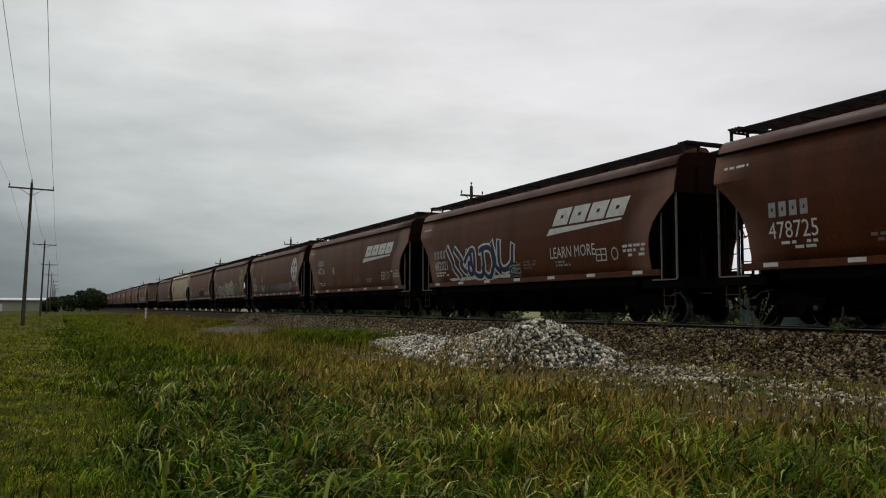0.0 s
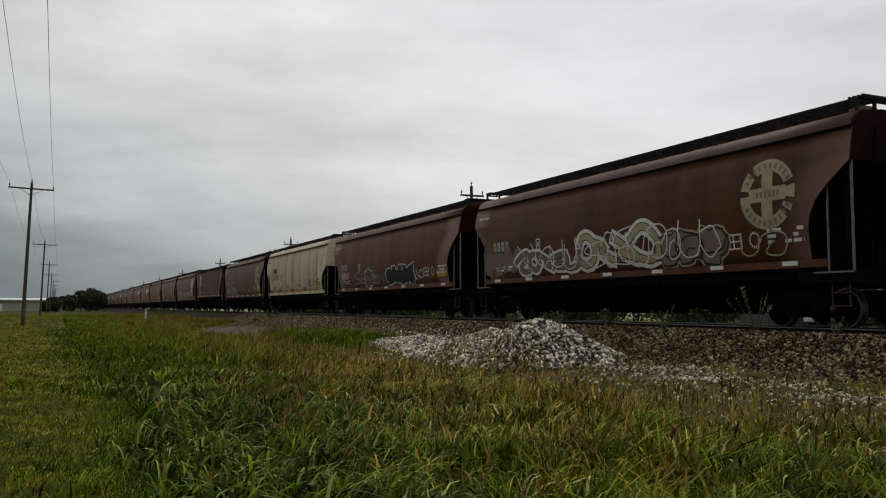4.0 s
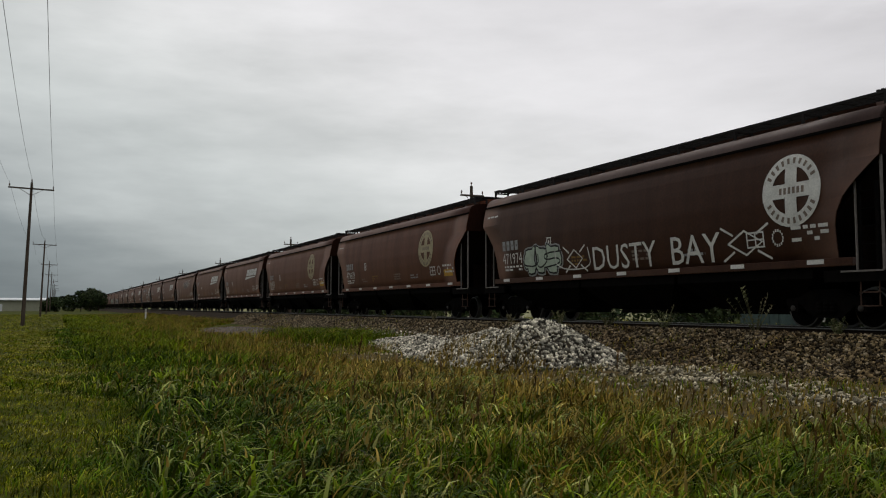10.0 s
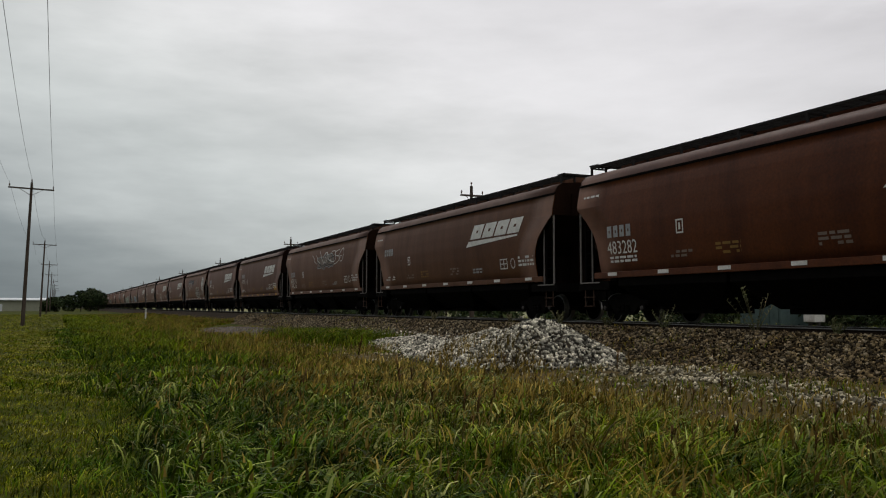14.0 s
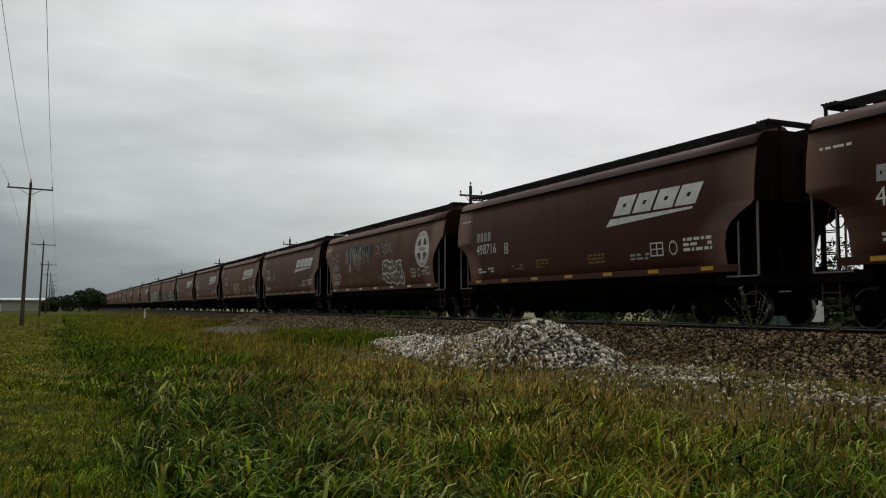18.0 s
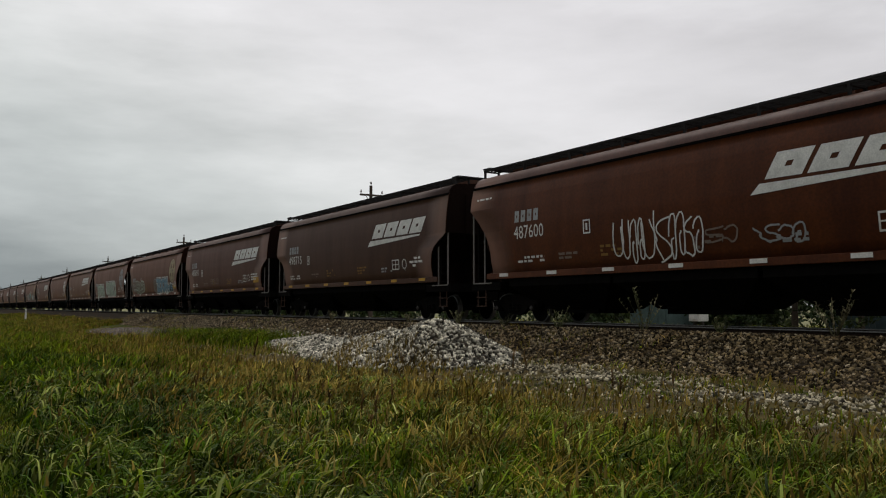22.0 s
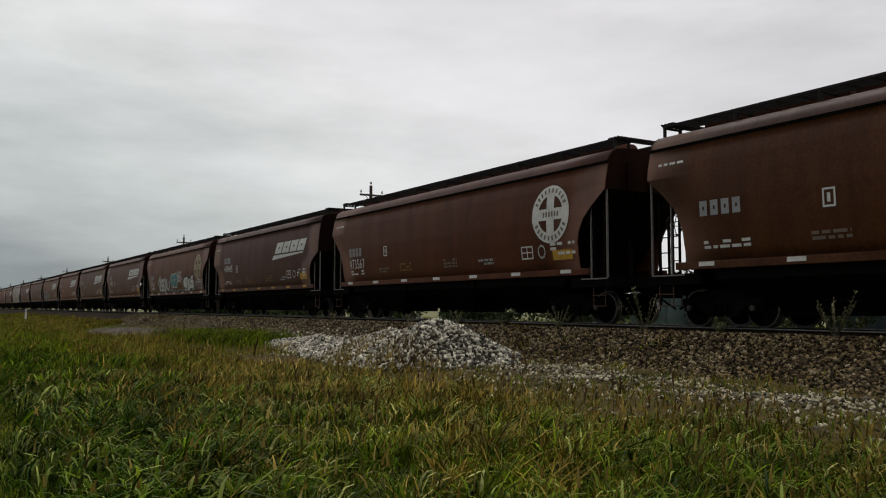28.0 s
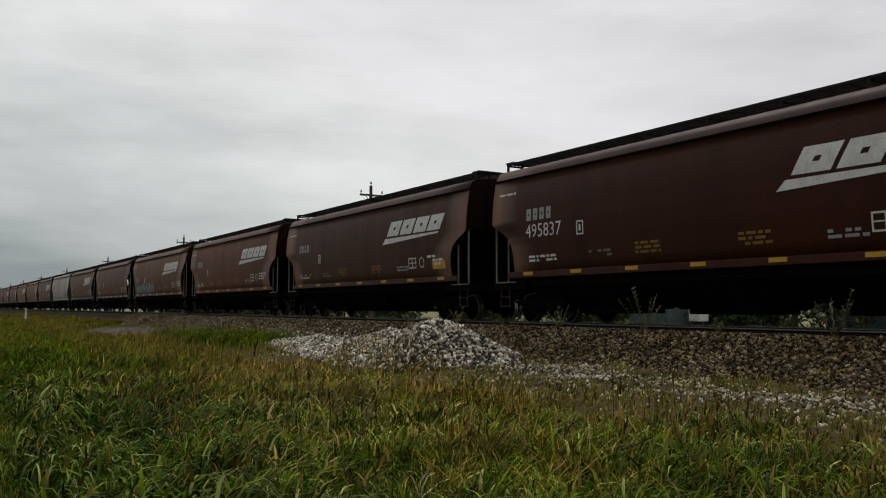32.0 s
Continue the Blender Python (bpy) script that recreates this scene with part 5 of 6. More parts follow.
def build_grass():
    rng = np.random.default_rng(21)
    # near tall grass in clumps that sway
    cells = [(i, j) for i in range(0, 8) for j in range(0, 10)]
    size = 1.6
    for i, j in cells:
        x0, y0 = 0.6 + i * size, 1.4 + j * size
        cx, cy = x0 + size / 2, y0 + size / 2
        d = math.hypot(cx, cy)
        if d < 4.2 or d > 17.5 or not in_view(np.array(cx), np.array(cy), 8):
            continue
        n = int(2100 * min(1.0, (9.0 / d) ** 0.7) * size * size / 2.2)
        # tufts: blades lean out from their middle and leave dark hollows between
        q = max(12, int(34 * size * size * min(1, (8.0 / d) ** 0.5)))
        tx, ty = rng.uniform(x0 - 0.1, x0 + size + 0.1, q), rng.uniform(y0 - 0.1, y0 + size + 0.1, q)
        high = rng.uniform(0.55, 1.35, q) * (1 + 0.25 * np.sin(tx * 1.7 + ty) * np.sin(ty * 1.3))
        green = np.where((tx < 3.9 + 0.9 * np.sin(ty * 0.7) - 0.10 * np.abs(ty - 8)) & (ty > 4.2) & (ty < 14), rng.choice([5, 5, 5, 4], q), rng.choice([0, 0, 4, 5], q))
        kind = np.where(rng.random(q) < rust_here(tx, ty), 6, green)
        own = rng.integers(0, q, n)
        off = rng.normal(0, 0.072, (n, 2))
        x, y = tx[own] + off[:, 0], ty[own] + off[:, 1]
        k = tall_here(x, y)
        x, y, own, off = x[k], y[k], own[k], off[k]
        if len(x) < 20:
            continue
        P = np.stack([x, y, height(x, y) - 0.02], -1)
        tall = (0.37 + 0.10 * np.sin(x * 0.9 + 1.0) * np.sin(y * 0.8)) * high[own] * np.interp(x, [0.8, 2.2], [0.45, 1.0])
        V, F = blades(P, tall * 1.06, 0.024 * max(1, d / 9), 0.46, rng, 4, 0.75, off * 5)
        groups = [(V, F, np.repeat(kind[own], 7))]
        # broad leaves that arch over, some catching the light
        m = max(6, int(len(x) * 0.12))
        i = rng.integers(0, len(P), m)
        V, F = blades(P[i], 0.44 * high[own[i]] + 0.16, 0.038 * max(1, d / 12), 0.62, rng, 5, 1.05, off[i] * 4)
        shade = kind[own[i]] == 5
        groups.append((V, F, np.repeat(np.where(shade, rng.choice([5, 5, 4, 4, 7], m), np.where(rng.random(m) < 0.33, 7, np.where(rng.random(m) < 0.5, 4, 0))), 9)))
        m = max(5, int(len(x) * 0.030))
        i = rng.integers(0, len(P), m)
        V, F = blades(P[i] + (0, 0, 0.12), np.full(m, 0.38), 0.026 * max(1, d / 10), 0.85, rng, 5, 1.0)
        groups.append((V, F, np.repeat(np.where(kind[own[i]] == 5, rng.choice([4, 5, 7], m), np.where(rng.random(m) < 0.55, 7, 3)), 9)))
        brown = float(np.clip((cx - 2.2) / 2.0, 0, 1) * np.clip((d - 6) / 5, 0, 1))
        m = max(4, int(len(x) * (0.010 + 0.03 * brown + 0.020 * float(np.clip((cx - 3) / 3, 0, 1)))))
        S = P[rng.integers(0, len(P), m)]
        V, F = blades(S, np.full(m, 0.52), 0.009 * max(1, d / 8), 0.30, rng, 3, 0.1)
        groups.append((V, F, 1))
        tips = V.reshape(m, 7, 3)[:, 6]
        V, F = blades(tips - (0, 0, 0.06), np.full(m, 0.14), 0.024 * max(1, d / 10), 0.6, rng, 3, 0.3)
        groups.append((V, F, 1))
        SWAYING.append(grass_object("tall_grass_clump", groups, (cx, cy, 0), "clump of tall green grass with reddish seed stalks"))
    # farther tall grass, one sheet of blades
    n = 110000
    y = 10 + 150 * rng.random(n) ** 2.0
    x = rng.uniform(0.3, 13.8, n)
    d = np.hypot(x, y)
    cell_near = (x > 0.6) & (x < 13.4) & (y < 17.4) & (d < 17.0)
    k = tall_here(x, y) & in_view(x, y, 3) & ~cell_near
    x, y, d = x[k], y[k], d[k]
    P = np.stack([x, y, height(x, y) - 0.02], -1)
    V, F = blades(P, 0.38 + 0.14 * np.sin(x * 0.8 + 1) * np.sin(y * 0.5), 0.046 * np.maximum(1, d / 40), 0.6, rng, 2)
    wt = np.clip((x - 3.2) / 2.5, 0.04, 1)
    rusty = rng.random(len(x)) < rust_here(x, y) * 0.9
    m = len(x) // 6
    S = P[rng.choice(len(P), m, p=wt / wt.sum())]
    V2, F2 = blades(S, np.full(m, 0.50), 0.02, 0.25, rng, 2, 0.1)
    dark = x < 3.0 + 0.8 * np.sin(y * 0.35) + 0.04 * y + rng.normal(0, 0.5, len(x))
    grass_object("tall_grass_field", [(V, F, np.where(np.repeat(dark & (y < 30), 3), np.repeat(rng.choice([5, 4, 0], len(x), p=[0.45, 0.2, 0.35]), 3), np.repeat(np.where(rusty, 6, 0), 3))), (V2, F2, 1)], (0, 0, 0), "belt of tall green and rust-tinged grass on the verge")
    # mown grass: finer near, coarser and sparser far off
    for n, lo, hi, h, w in ((150000, 3, 22, 0.085, 0.012), (70000, 18, 60, 0.10, 0.028), (40000, 55, 190, 0.12, 0.06)):
        y = lo + (hi - lo) * rng.random(n) ** 1.3
        x = rng.uniform(-9, 2.2, n) * (1 if hi < 100 else 2.2)
        k = ~tall_here(x, y) & in_view(x, y, 2)
        x, y = x[k], y[k]
        V, F = blades(np.stack([x, y, height(x, y) - 0.01], -1), np.full(len(x), h), w, 0.8, rng, 2)
        q = np.sin(x * 1.3 + 2 * np.sin(y * 0.5)) * np.sin(y * 0.8 + x * 0.4) + 0.5 * np.sin(x * 4.1 + y * 2.3)
        k = rng.random(len(x)) < np.clip(0.05 + 0.35 * (q - 0.3), 0.02, 0.5)
        V2, F2 = blades(np.stack([x[k], y[k], height(x[k], y[k]) + 0.01], -1), np.full(k.sum(), h * 0.9), w * 1.1, 1.3, rng, 2, 0.7)
        k = rng.random(len(x)) < np.clip(0.25 * (-q - 0.2), 0.0, 0.4)
        V3, F3 = blades(np.stack([x[k], y[k], height(x[k], y[k]) - 0.01], -1), np.full(k.sum(), h * 1.7), w * 1.2, 0.7, rng, 2)
        grass_object("mown_grass", [(V, F, 2), (V2, F2, 3), (V3, F3, 4)], (0, 0, 0), "short mown yellow-green grass with straw flecks")
    # ragged fringe where the mower stopped
    n = 14000
    y = 4 + 60 * rng.random(n) ** 1.8
    x = 1.0 + 0.35 * np.sin(y * 0.6) + 0.2 * np.sin(y * 1.7 + 1) + rng.normal(0, 0.45, n) + 0.35 * np.sin(y * 3.7) * np.sin(y * 1.1)
    V, F = blades(np.stack([x, y, height(x, y) - 0.02], -1), rng.uniform(0.1, 0.34, n), 0.016 * np.maximum(1, y / 14), 0.7, rng, 3, 0.6)
    grass_object("grass_fringe", [(V, F, np.repeat(rng.choice([4, 5], n), 5))], (0, 0, 0), "ragged fringe of half-tall grass at the mown edge")
    # a rank green patch north of the heap and tufts round it
    n = 9000
    x, y = 10.9 + rng.normal(0, 0.75, n), 36.5 + rng.normal(0, 3.6, n)
    k = (heap_height(x, y) < 0.05) & (x < 12.9)
    x, y = x[k], y[k]
    V, F = blades(np.stack([x, y, height(x, y) - 0.02], -1), np.full(len(x), 0.58), 0.040, 0.6, rng, 2)
    n = 2600
    x2, y2 = rng.uniform(9.2, 10.2, n) + 0.3 * np.sin(np.arange(n)), rng.uniform(15.5, 28, n)
    k = np.sin(y2 * 1.9) + np.sin(y2 * 0.7 + 1) > 0.2
    x2, y2 = x2[k], y2[k]
    V2, F2 = blades(np.stack([x2, y2, height(x2, y2) + np.maximum(0, heap_height(x2, y2)) - 0.02], -1), np.full(len(x2), 0.40), 0.016, 0.5, rng, 3)
    grass_object("rank_grass_patch", [(V, F, np.repeat(rng.choice([0, 4, 1, 5], len(x), p=[0.4, 0.5, 0.05, 0.05]), 3)), (V2, F2, 1)], (0, 0, 0), "rank green grass patch at the foot of the gravel")
    # short rusty tufts between the tall grass and the stones
    n = 30000
    x, y = rng.uniform(7.2, 12.4, n), 3 + 60 * rng.random(n) ** 1.3
    k = ~tall_here(x, y) & (heap_height(x, y) < 0.1) & (np.sin(x * 2.1 + 1.5 * np.sin(y * 0.7)) + 1.2 * np.sin(y * 0.9 + x) > -0.5 + (x - 9.5) * 0.35)
    x, y = x[k], y[k]
    V, F = blades(np.stack([x, y, height(x, y) - 0.02], -1), np.full(len(x), 0.22), 0.018, 0.6, rng, 2)
    grass_object("short_rusty_grass", [(V, F, np.repeat(rng.choice([0, 1, 4], len(x), p=[0.35, 0.45, 0.2]), 3))], (0, 0, 0), "short rust-brown grass among spilled stones")
    # thin tufts on the bank and beyond the track
    n = 9000
    x, y = rng.uniform(11.6, 14.7, n), 3 + 60 * rng.random(n)
    k = np.sin(x * 2.3 + y * 0.8) * np.sin(y * 1.1 + x) > 0.30
    x, y = x[k], y[k]
    z = np.maximum(height(x, y), np.where(x > 12.3, bank_height(x), 0))
    V, F = blades(np.stack([x, y, z - 0.02], -1), np.full(len(x), 0.22), 0.02, 0.6, rng, 2)
    n = 16000
    x2, y2 = 20.5 + 30 * rng.random(n) ** 1.5, 5 + 80 * rng.random(n)
    V2, F2 = blades(np.stack([x2, y2, height(x2, y2)], -1), np.full(n, 0.25), 0.05, 0.5, rng, 2)
    n = 5200
    x3, y3 = 18.35 + rng.normal(0, 0.22, n), 8 + 46 * rng.random(n)
    k = np.sin(y3 * 1.1) + 0.8 * np.sin(y3 * 0.43 + 1) > 0.35
    x3, y3 = x3[k], y3[k]
    V3, F3 = blades(np.stack([x3, y3, bank_height(x3) - 0.02], -1), np.full(len(x3), 0.26), 0.022, 0.7, rng, 2)
    grass_object("shoulder_grass", [(V3, F3, np.repeat(rng.choice([3, 2, 0], len(x3)), 3))], (0, 0, 0), "yellow-green tufts along the far side of the track")
    grass_object("sparse_grass", [(V, F, np.repeat(rng.choice([0, 6, 1], len(x), p=[0.35, 0.5, 0.15]), 3)), (V2, F2, 2)], (0, 0, 0), "sparse grass tufts along the stone bank")


build_grass()


def build_stalks():
    """Tall dark seed stalks that stand over the grass, each with a loose plume."""
    rng = np.random.default_rng(64)
    for k in range(36):
        a, d = radians(rng.uniform(9, 52)), rng.uniform(6.5, 13.0)
        x, y = d * math.sin(a), d * math.cos(a)
        if not tall_here(np.array(x), np.array(y)) or x < 2.2:
            continue
        tall = rng.uniform(0.62, 0.98)
        stem, F1 = blades(np.array([(x, y, float(height(x, y)) - 0.02)]), np.array([tall]), 0.012, 0.10, rng, 5, 0.1)
        core = (stem[0:10:2] + stem[1:10:2]) / 2
        top, low = stem[10], core[4]
        at = np.array([low + (top - low) * u for u in np.linspace(0.0, 1.0, 14)])
        V, F = blades(at, np.linspace(0.15, 0.07, 14), 0.017, 0.55, rng, 3, 0.6)
        grass_object("seed_stalk", [(stem, F1, 8), (V, F, 8)], (x, y, 0), "tall dark brown seed stalk over the grass")


build_stalks()


# ================= leafy plants and trees =================
def leaf_cloud(centres, radii, n, size, rng):
    """Leaf quads as two triangles, on uneven clumps."""
    i = rng.integers(0, len(centres), n)
    d = rng.normal(size=(n, 3))
    d /= np.linalg.norm(d, axis=1, keepdims=True)
    P = centres[i] + d * (radii[i] * rng.uniform(0.55, 1.08, n) ** 0.6)[:, None]
    u, w = rng.normal(size=(n, 3)), rng.normal(size=(n, 3))
    u /= np.linalg.norm(u, axis=1, keepdims=True)
    w /= np.linalg.norm(w, axis=1, keepdims=True)
    s = size * rng.uniform(0.5, 1.5, (n, 1))
    V = np.stack([P - u * s, P + w * s * 0.5, P + u * s, P - w * s * 0.5], 1)
    F = np.array([(0, 1, 2), (0, 2, 3)])[None] + 4 * np.arange(n)[:, None, None]
    return V.reshape(-1, 3), F.reshape(-1, 3)


def build_tree(x, y, tall, spread, seed, leaf, n, label, mat, trunk=True):
    rng = np.random.default_rng(seed)
    z = float(height(x, y))
    t = tagged(new("tree" if trunk else "bush"), label, "tree" if trunk else "bush", "trees at the end of the verge" if trunk else "bushes beyond the track")
    t.location = (x, y, z - 0.05)
    bm = bmesh.new()
    rod(bm, (0, 0, 0), (0.1, 0, tall * 0.55), tall * 0.025 + 0.02, 8, tall * 0.012 + 0.01)
    m = 9
    C, R = [], []
    for k in range(m):
        a = k * 2.4 + seed
        r = spread * rng.uniform(0.25, 0.8)
        c = np.array([r * math.cos(a), r * math.sin(a), tall * rng.uniform(0.16, 0.78)])
        rod(bm, (0.05, 0, tall * rng.uniform(0.15, 0.4)), c, tall * 0.009 + 0.008, 6, 0.01)
        C.append(c)
        R.append(spread * rng.uniform(0.28, 0.5))
    C.append(np.array([0, 0, tall * 0.8]))
    R.append(tall * 0.2)
    C, R = np.array(C), np.array(R)
    part("trunk", bm, WOOD, t)
    V, F = leaf_cloud(C, R, n, leaf, rng)
    V[:, 2] = np.maximum(V[:, 2], 0.03)
    put("crown", raw_mesh("crown", V, F), mat, t)
    return t


for k, (x, y, tall, spread) in enumerate([(-1.0, 292, 4.8, 2.8), (2.6, 300, 5.6, 3.2), (6.4, 296, 7.0, 3.8), (9.3, 302, 7.9, 3.9), (11.6, 292, 6.8, 3.2), (-4.0, 305, 3.4, 2.4)]):
    build_tree(x, y, tall, spread, k + 3, 0.33, 2600, "dark green bushy tree far along the verge", LEAF)
HEDGE = [(38 + 4 * math.sin(k * 2.3), -6 + 3.4 * k, 2.7 + 0.8 * math.sin(k * 1.7), 3.2 + 0.5 * math.cos(k * 3.1)) for k in range(44) if -6 + 3.4 * k < 50]
HEDGE += [(35 + 3 * math.sin(k * 1.9), 52 + 4.6 * k, 2.0 + 0.7 * math.sin(k * 2.7), 2.9) for k in range(22)]
for k, (x, y, tall, spread) in enumerate(HEDGE):
    build_tree(x, y, tall, spread, k + 30, 0.20 if y < 50 else 0.30, 2000 if y < 50 else 700, "low dark green bush beyond the railway track", LEAF, False)


for k, (x, y, tall, spread) in enumerate([(33.5, 28.0, 4.6, 2.2), (31.5, 22.5, 5.6, 2.4), (30.0, 18.6, 5.2, 2.2), (33.0, 15.0, 6.0, 2.6)]):
    build_tree(x, y, tall, spread, k + 120, 0.10, 3600, "thin small tree with sparse leaves beyond the railway track", LEAF)


def build_weed(x, y, tall, seed):
    """A stalky trackside weed: stems with pointed leaves."""
    rng = np.random.default_rng(seed)
    z = float(bank_height(x)) - 0.03
    w = tagged(new("trackside_weed"), "leafy green weed growing in the ballast", "weed", "weeds beside the rail")
    w.location = (x, y, z)
    P = []
    for k in range(8):
        tip = Vector((tall * rng.uniform(-0.45, 0.45), tall * rng.uniform(-0.6, 0.6), tall * rng.uniform(0.55, 1.0)))
        bm = bmesh.new()
        rod(bm, (0, 0, 0), tip, 0.009, 5, 0.004)
        part("stem", bm, WEED, w)
        for u in np.linspace(0.2, 1, 9):
            P.append(np.array(tip) * u)
    P = np.repeat(np.array(P), 3, 0)
    V, F = blades(P, np.full(len(P), 0.12), 0.026, 1.1, rng, 2, 0.6)
    put("leaves", raw_mesh("leaves", V, F), WEED, w)
    SWAYING.append(w)


for k, (x, y, tall) in enumerate([(14.8, 9.7, 1.0), (14.8, 14.7, 1.1), (14.75, 17.9, 0.65), (14.85, 20.6, 0.4), (14.7, 22.9, 0.5), (14.9, 26.6, 0.35), (14.75, 12.4, 0.4), (14.7, 33.0, 0.5)]):
    build_weed(x, y, tall, k + 70)

# ================= pole lines and wires =================
def build_pole(x, y, tall, lean, arms, label, group):
    z = float(height(x, y))
    p = tagged(new("utility_pole"), label, "utility pole", group)
    p.matrix_basis = pose(x, y, z - 0.2, 0, lean, 0)
    bm = bmesh.new()
    rod(bm, (0, 0, 0), (0, 0, tall + 0.2), 0.17, 12, 0.10)
    part("pole_shaft", bm, WOOD, p)
    for h, half in arms:
        a = part("cross_arm", bevelled(boxes((-half, half, -0.16, -0.05, h - 0.06, h + 0.06)), 0.01), WOOD, p)
        bm = bmesh.new()
        for s in (-1, 1):
            rod(bm, (s * half * 0.55, -0.1, h), (0, -0.12, h - 0.6), 0.02, 6)
        part("brace", bm, RUSTY, p)
        for s in (-1, 1):
            bm = bmesh.new()
            lathe(bm, [(h + 0.06, 0.02), (h + 0.16, 0.02), (h + 0.16, 0.05), (h + 0.22, 0.06), (h + 0.26, 0.035), (h + 0.30, 0.04), (h + 0.33, 0.02)], 8, "z", (s * (half - 0.08), -0.1, 0))
            part("insulator", bm, RUSTY, p, "brown pin insulator")
    bm = bmesh.new()
    lathe(bm, [(tall + 0.2, 0.02), (tall + 0.32, 0.02), (tall + 0.32, 0.06), (tall + 0.42, 0.06), (tall + 0.46, 0.03)], 8, "z")
    part("top_insulator", bm, RUSTY, p, "brown pin insulator")
    return p


def wire(points, sag, thick, label):
    """A hanging line through the given supports."""
    cu = bpy.data.curves.new("overhead_wire", "CURVE")
    cu.dimensions, cu.bevel_depth, cu.bevel_resolution = "3D", thick, 0
    pts = []
    for a, b in zip(points, points[1:]):
        for k in range(16):
            u = k / 16
            p = Vector(a).lerp(Vector(b), u)
            p.z -= sag * 4 * u * (1 - u)
            pts.append(p)
    pts.append(Vector(points[-1]))
    s = cu.splines.new("POLY")
    s.points.add(len(pts) - 1)
    for q, p in zip(s.points, pts):
        q.co = (*p, 1)
    ob = new("overhead_wire", cu)
    cu.materials.append(BLACK)
    return tagged(ob, label, "power line", "overhead wires")


def build_lines():
    PX, H = -2.75, 12.1
    ys = [8 + 70 * k for k in range(0, 9)]
    for k, y in enumerate(ys):
        build_pole(PX if k else -2.05, y, H, 1.6, [(H - 0.35, 1.75 if k else 1.25)], "tall weathered wooden utility pole with one cross arm", "poles along the verge")
    lean = math.tan(radians(1.6)) * H
    for dx, dz in ((-1.67, -0.05), (0, 0.4), (1.67, -0.05)):
        wire([((PX + dx if y > 10 else -2.05 + dx * 0.7) + lean, y, H + dz) for y in [-62] + ys], 1.3, 0.009, "thin dark overhead wire between wooden poles")
    PX2, H2 = 24.6, 9.3
    for k in range(9):
        build_pole(PX2, 1.5 + 47.5 * k, H2, 0, [(H2 - 0.45, 0.85)], "wooden utility pole beyond the railway track", "poles beyond the track")


build_lines()


# ================= far buildings and small things =================
def build_shed():
    s = tagged(new("metal_shed"), "long beige metal shed with a white roof", "shed")
    s.location = (-14.5, 340, 0)
    wall = material("beige_metal_wall", (0.27, 0.27, 0.20), 0.6, 0, 0.15, 0.5, 0.05)
    roof = material("white_metal_roof", (0.55, 0.57, 0.57), 0.45, 0, 0.1, 0.5, 0.03)
    bm = boxes((-22, 15, 0, 18, 0, 4.1))
    part("wall", bm, wall, s)
    bm = bmesh.new()
    extrude = [(-1, 4.0), (9, 4.75), (19, 4.0), (19, 4.12), (9, 4.9), (-1, 4.12)]
    extrude_yz(bm, extrude, -22.6, 15.6)
    bmesh.ops.recalc_face_normals(bm, faces=bm.faces[:])
    part("roof", bm, roof, s)
    for x in (-6,):
        part("roller_door", boxes((x - 1.8, x + 1.8, -0.06, 0, 0, 2.6)), roof, s, "white roller door")
    part("eave_trim", boxes((-22.6, 15.6, -1.06, -1.0, 3.9, 4.16)), roof, s)


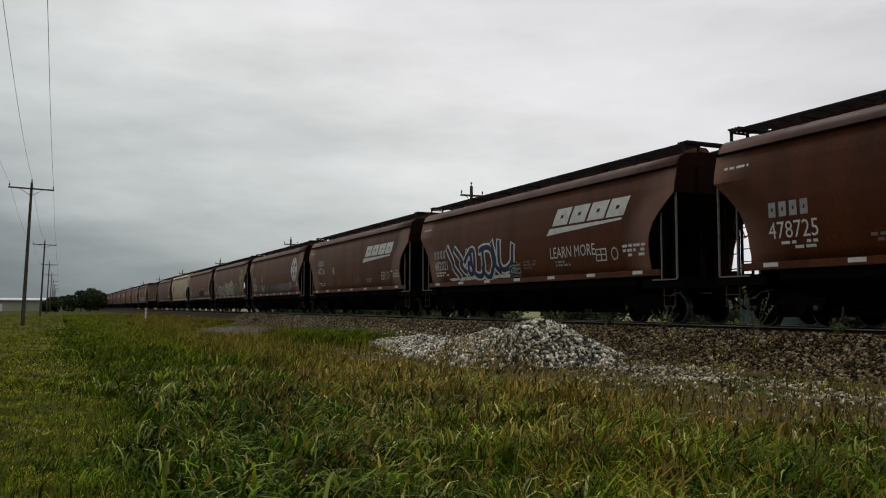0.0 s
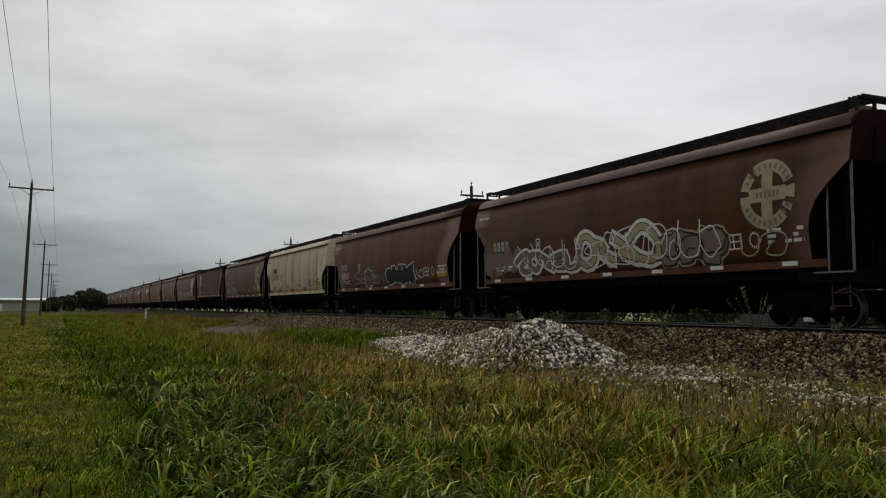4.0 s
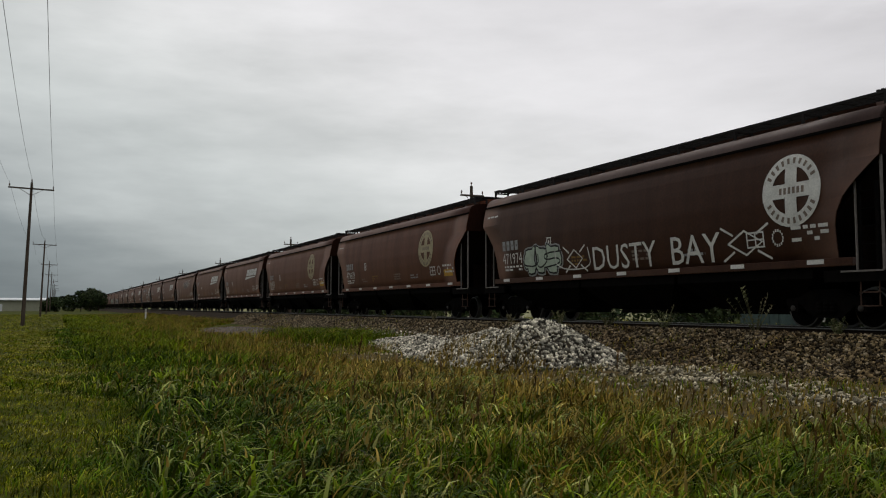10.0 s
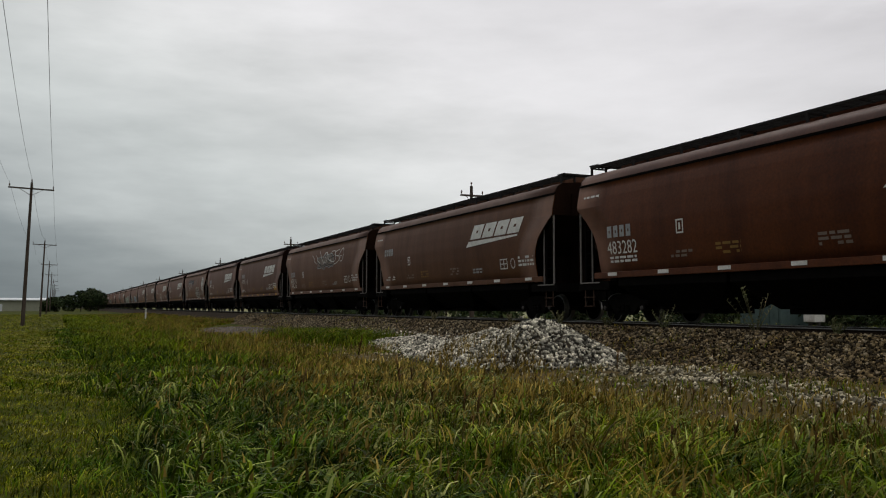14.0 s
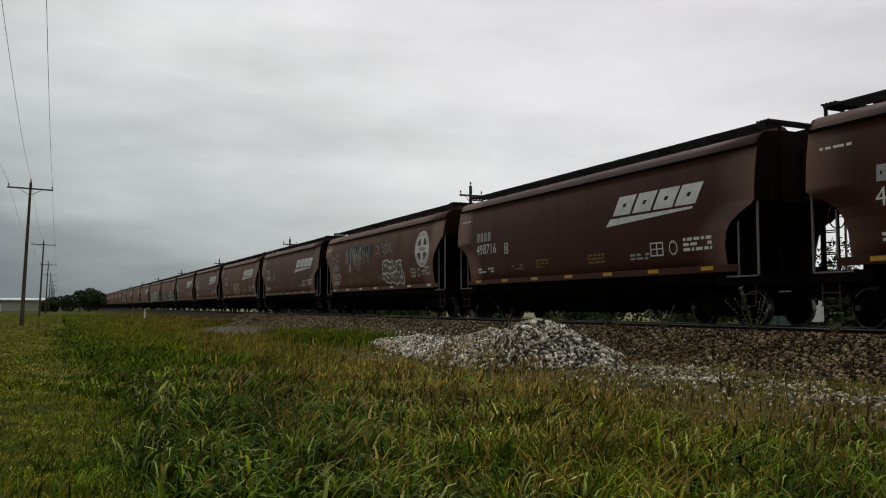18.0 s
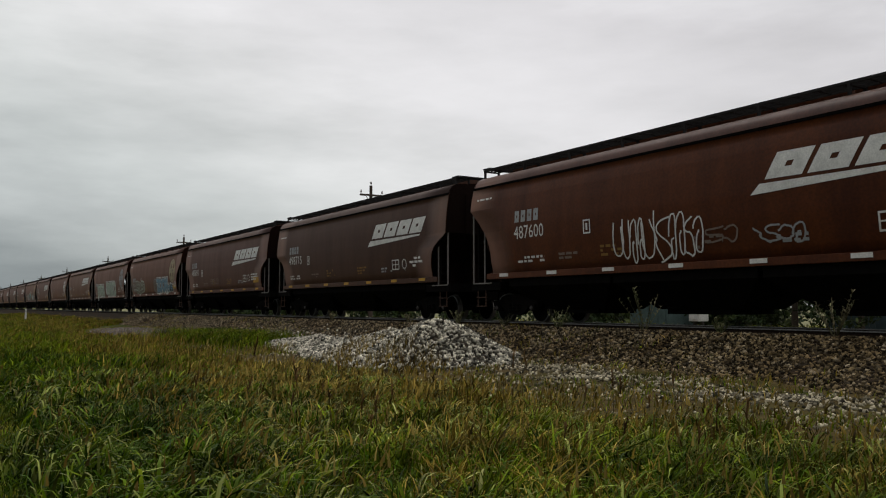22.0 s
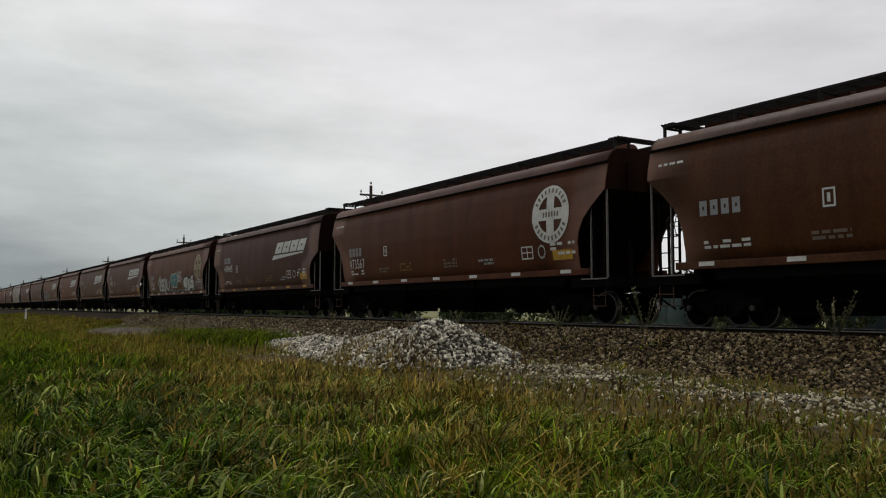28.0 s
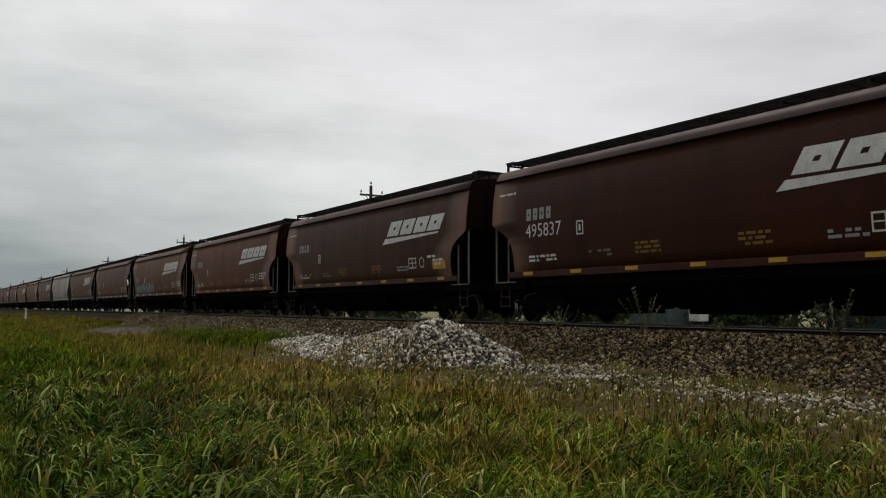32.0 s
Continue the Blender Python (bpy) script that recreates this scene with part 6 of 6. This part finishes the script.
def build_far_things():
    st = tagged(new("marker_stake"), "short white marker stake in the grass", "stake")
    st.location = (9.0, 101, 0)
    part("post", bevelled(boxes((-0.09, 0.09, -0.04, 0.04, 0, 1.35)), 0.01), WHITE, st)
    part("reflector_band", boxes((-0.095, 0.095, -0.046, -0.041, 1.05, 1.2)), GREYW, st)
    cab = tagged(new("signal_cabinet"), "pale grey equipment cabinet beyond the track", "cabinet")
    cab.location = (27.5, 24.2, float(height(27.5, 24.2)))
    part("body", bevelled(boxes((-0.3, 0.3, -0.28, 0.28, 0.72, 1.58)), 0.02), WHITE, cab)
    for y in (-0.2, 0.2):
        part("leg", boxes((-0.05, 0.05, y - 0.05, y + 0.05, 0.1, 0.74)), GRIME, cab)
    part("plinth", boxes((-0.36, 0.36, -0.34, 0.34, 0, 0.1)), BED, cab)
    part("door", bevelled(boxes((-0.325, -0.302, -0.23, 0.23, 0.80, 1.50)), 0.008), WHITE, cab)
    bin_ = tagged(new("steel_container"), "grey-blue steel container beyond the track", "container")
    bin_.location = (34, 19.8, float(height(34, 20)))
    part("body", bevelled(boxes((-1.1, 1.1, -2.2, 2.2, 0.1, 1.9)), 0.03), material("blue_grey_steel", (0.05, 0.075, 0.085), 0.6, 0.1, 0.3, 2, 0.1), bin_)
    for y in np.linspace(-2, 2, 7):
        part("rib", boxes((-1.16, -1.10, y - 0.05, y + 0.05, 0.15, 1.85)), MATS["blue_grey_steel"], bin_)
    teal = material("grey_green_steel", (0.085, 0.125, 0.120), 0.6, 0.1, 0.3, 2, 0.1)
    box2 = tagged(new("steel_container"), "small grey-green steel container among bushes beyond the track", "container")
    box2.location = (31.5, 30.0, float(height(31.5, 30)))
    part("body", bevelled(boxes((-1.0, 1.0, -1.3, 1.3, 0.0, 2.05)), 0.03), teal, box2)
    for y in np.linspace(-1.1, 1.1, 5):
        part("rib", boxes((-1.05, -1.0, y - 0.04, y + 0.04, 0.05, 2.0)), teal, box2)
    for k, (x, y, r) in enumerate([(27.5, 47.5, 0.62), (27.5, 55.2, 0.55)]):
        rng = np.random.default_rng(90 + k)
        n = 1500
        a, q = rng.uniform(0, 6.28, n), np.sqrt(rng.random(n))
        px, py = x + r * q * np.cos(a), y + r * q * np.sin(a)
        pz = float(height(x, y)) + 1.0 * r * (1 - q ** 1.6)
        stones("small_gravel_heap", np.stack([px, py, pz], -1), 0.06, PALE, 95 + k, "small pale gravel heap beyond the track", "gravel heap")
    tagged(put("gravel_road", raw_mesh("gravel_road", [(22.8, -200, 0.33), (26.4, -200, 0.33), (26.4, 900, 0.33), (23.2, 900, 0.33)], [(0, 1, 2, 3)]), DIRTY), "pale gravel service road beyond the track", "road", kind="structure")
    rng = np.random.default_rng(44)
    n = 9000
    a, q = rng.uniform(0, 6.28, n), np.sqrt(rng.random(n))
    x, y = 10.0 + 2.0 * q * np.cos(a), 50.5 + 9 * q * np.sin(a)
    stones("gravel_patch", np.stack([x, y, height(x, y) + 0.02], -1), 0.08, DIRTY, 45, "bare patch of grey gravel in the grass", "gravel")


build_shed()
build_far_things()


# ================= a bird =================
def build_bird():
    b = tagged(new("bird"), "small dark bird in flight", "bird")
    body = bmesh.new()
    lathe(body, [(-0.20, 0.01), (-0.14, 0.03), (-0.02, 0.055), (0.08, 0.05), (0.13, 0.035), (0.17, 0.035), (0.20, 0.02), (0.235, 0.004)], 10)
    bmesh.ops.rotate(body, verts=body.verts[:], matrix=Matrix.Rotation(radians(90), 3, "Z"))
    mat = material("dark_feathers", (0.035, 0.032, 0.03), 0.8, 0, 0.3, 20, 0.1)
    part("body", body, mat, b)
    part("tail", boxes((-0.045, 0.045, -0.32, -0.18, -0.006, 0.006)), mat, b)
    wings = []
    for s in (-1, 1):
        bm = bmesh.new()
        pts = [(0.02, 0.09), (0.16, 0.12), (0.34, 0.05), (0.46, -0.06), (0.30, -0.05), (0.12, -0.08), (0.02, -0.09)]
        lo = [bm.verts.new((s * x, y, -0.004)) for x, y in pts]
        hi = [bm.verts.new((s * x, y, 0.006)) for x, y in pts]
        bm.faces.new(lo)
        bm.faces.new(hi[::-1])
        for k in range(len(pts)):
            bm.faces.new((lo[k], lo[(k + 1) % 7], hi[(k + 1) % 7], hi[k]))
        bmesh.ops.recalc_face_normals(bm, faces=bm.faces[:])
        wings.append(part("wing", bm, mat, b))
    for o in (*b.children,):
        o.data.transform(Matrix.Scale(0.36, 4))
    return b, wings


BIRD, BIRD_WINGS = build_bird()
BIRD_HEADING = 158.0
BIRD_PATH = [(0.0, -60.0, 900, 40.0), (20.0, 0.0, 245, 12.0), (25.0, 3.4, 68, 5.6), (25.6, 3.42, 44.7, 5.02), (25.8, 3.46, 36.7, 4.86), (26.0, 3.13, 28.7, 4.65), (26.2, 2.52, 20.05, 5.04), (26.3, 2.2, 16.47, 5.2), (26.4, 2.02, 13.99, 5.24), (26.5, 1.95, 11.83, 5.13), (26.8, 1.9, 5.0, 5.2), (27.5, 1.5, -14, 6.5), (32.0, -20.0, -130, 25.0)]


def build_stubble():
    """The dry field beyond the track."""
    xs, ys = np.linspace(29, 420, 24), np.linspace(-120, 600, 40)
    X, Y = np.meshgrid(xs, ys, indexing="ij")
    X = X + 1.5 * np.sin(Y * 0.07) * (X < 30)
    ny = len(ys)
    i = (np.arange(len(xs) - 1)[:, None] * ny + np.arange(ny - 1)[None]).ravel()
    ob = put("stubble_field", raw_mesh("stubble_field", np.stack([X, Y, height(X, Y) + 0.02], -1).reshape(-1, 3), np.stack([i, i + ny, i + ny + 1, i + 1], -1)), STUBBLE)
    tagged(ob, "pale dry stubble field beyond the railway track", "field", kind="structure")


build_stubble()
build_ties()


# ================= what moves =================
def motions():
    steps = [float(t) for t in range(33)]
    for car, y in TRAIN:
        walk(car, [(t, pose(XT, y - travel(t), ZR)) for t in steps])
    # the wheels roll: one turning, shared by every wheelset
    sets = [o for car, _ in TRAIN for p in car.children for o in p.children if o.name.startswith("wheelset")]
    walk(sets[0], [(k / FPS, pose(0, 0, 0, math.degrees(steady(k / FPS) / 0.445) % 360)) for k in range(32 * FPS + 1)])
    turning = sets[0].animation_data
    for o in sets[1:]:
        o.rotation_mode = "QUATERNION"
        keys = o.animation_data_create()
        keys.action, keys.action_slot = turning.action, turning.action_slot
    for k, ob in enumerate(SWAYING):
        m = ob.matrix_basis.copy()
        a, b = 1.7 + 0.5 * math.sin(k * 2.1), k * 1.3
        walk(ob, [(t, m @ pose(0, 0, 0, a * math.sin(t * 2.3 + b) + 0.6 * math.sin(t * 5.1 + 2 * b), a * math.sin(t * 1.9 + 1.7 * b) - 1.0, 0)) for t in np.arange(0, 32.01, 0.4)])
    fly_bird()


def fly_bird():
    """Rises from the low north-west, over the camera's left, and away."""
    rows = []
    for t, x, y, z in BIRD_PATH:
        rows.append((t, pose(x, y, z, 0, 12 * math.sin(t * 3), BIRD_HEADING)))
    walk(BIRD, rows)
    beat = [(k / 10, k) for k in range(0, 321)]
    for wing, sgn in zip(BIRD_WINGS, (-1, 1)):
        walk(wing, [(t, pose(0, 0, 0, 0, sgn * 32 * math.sin(k * 2.2), 0)) for t, k in beat])


motions()
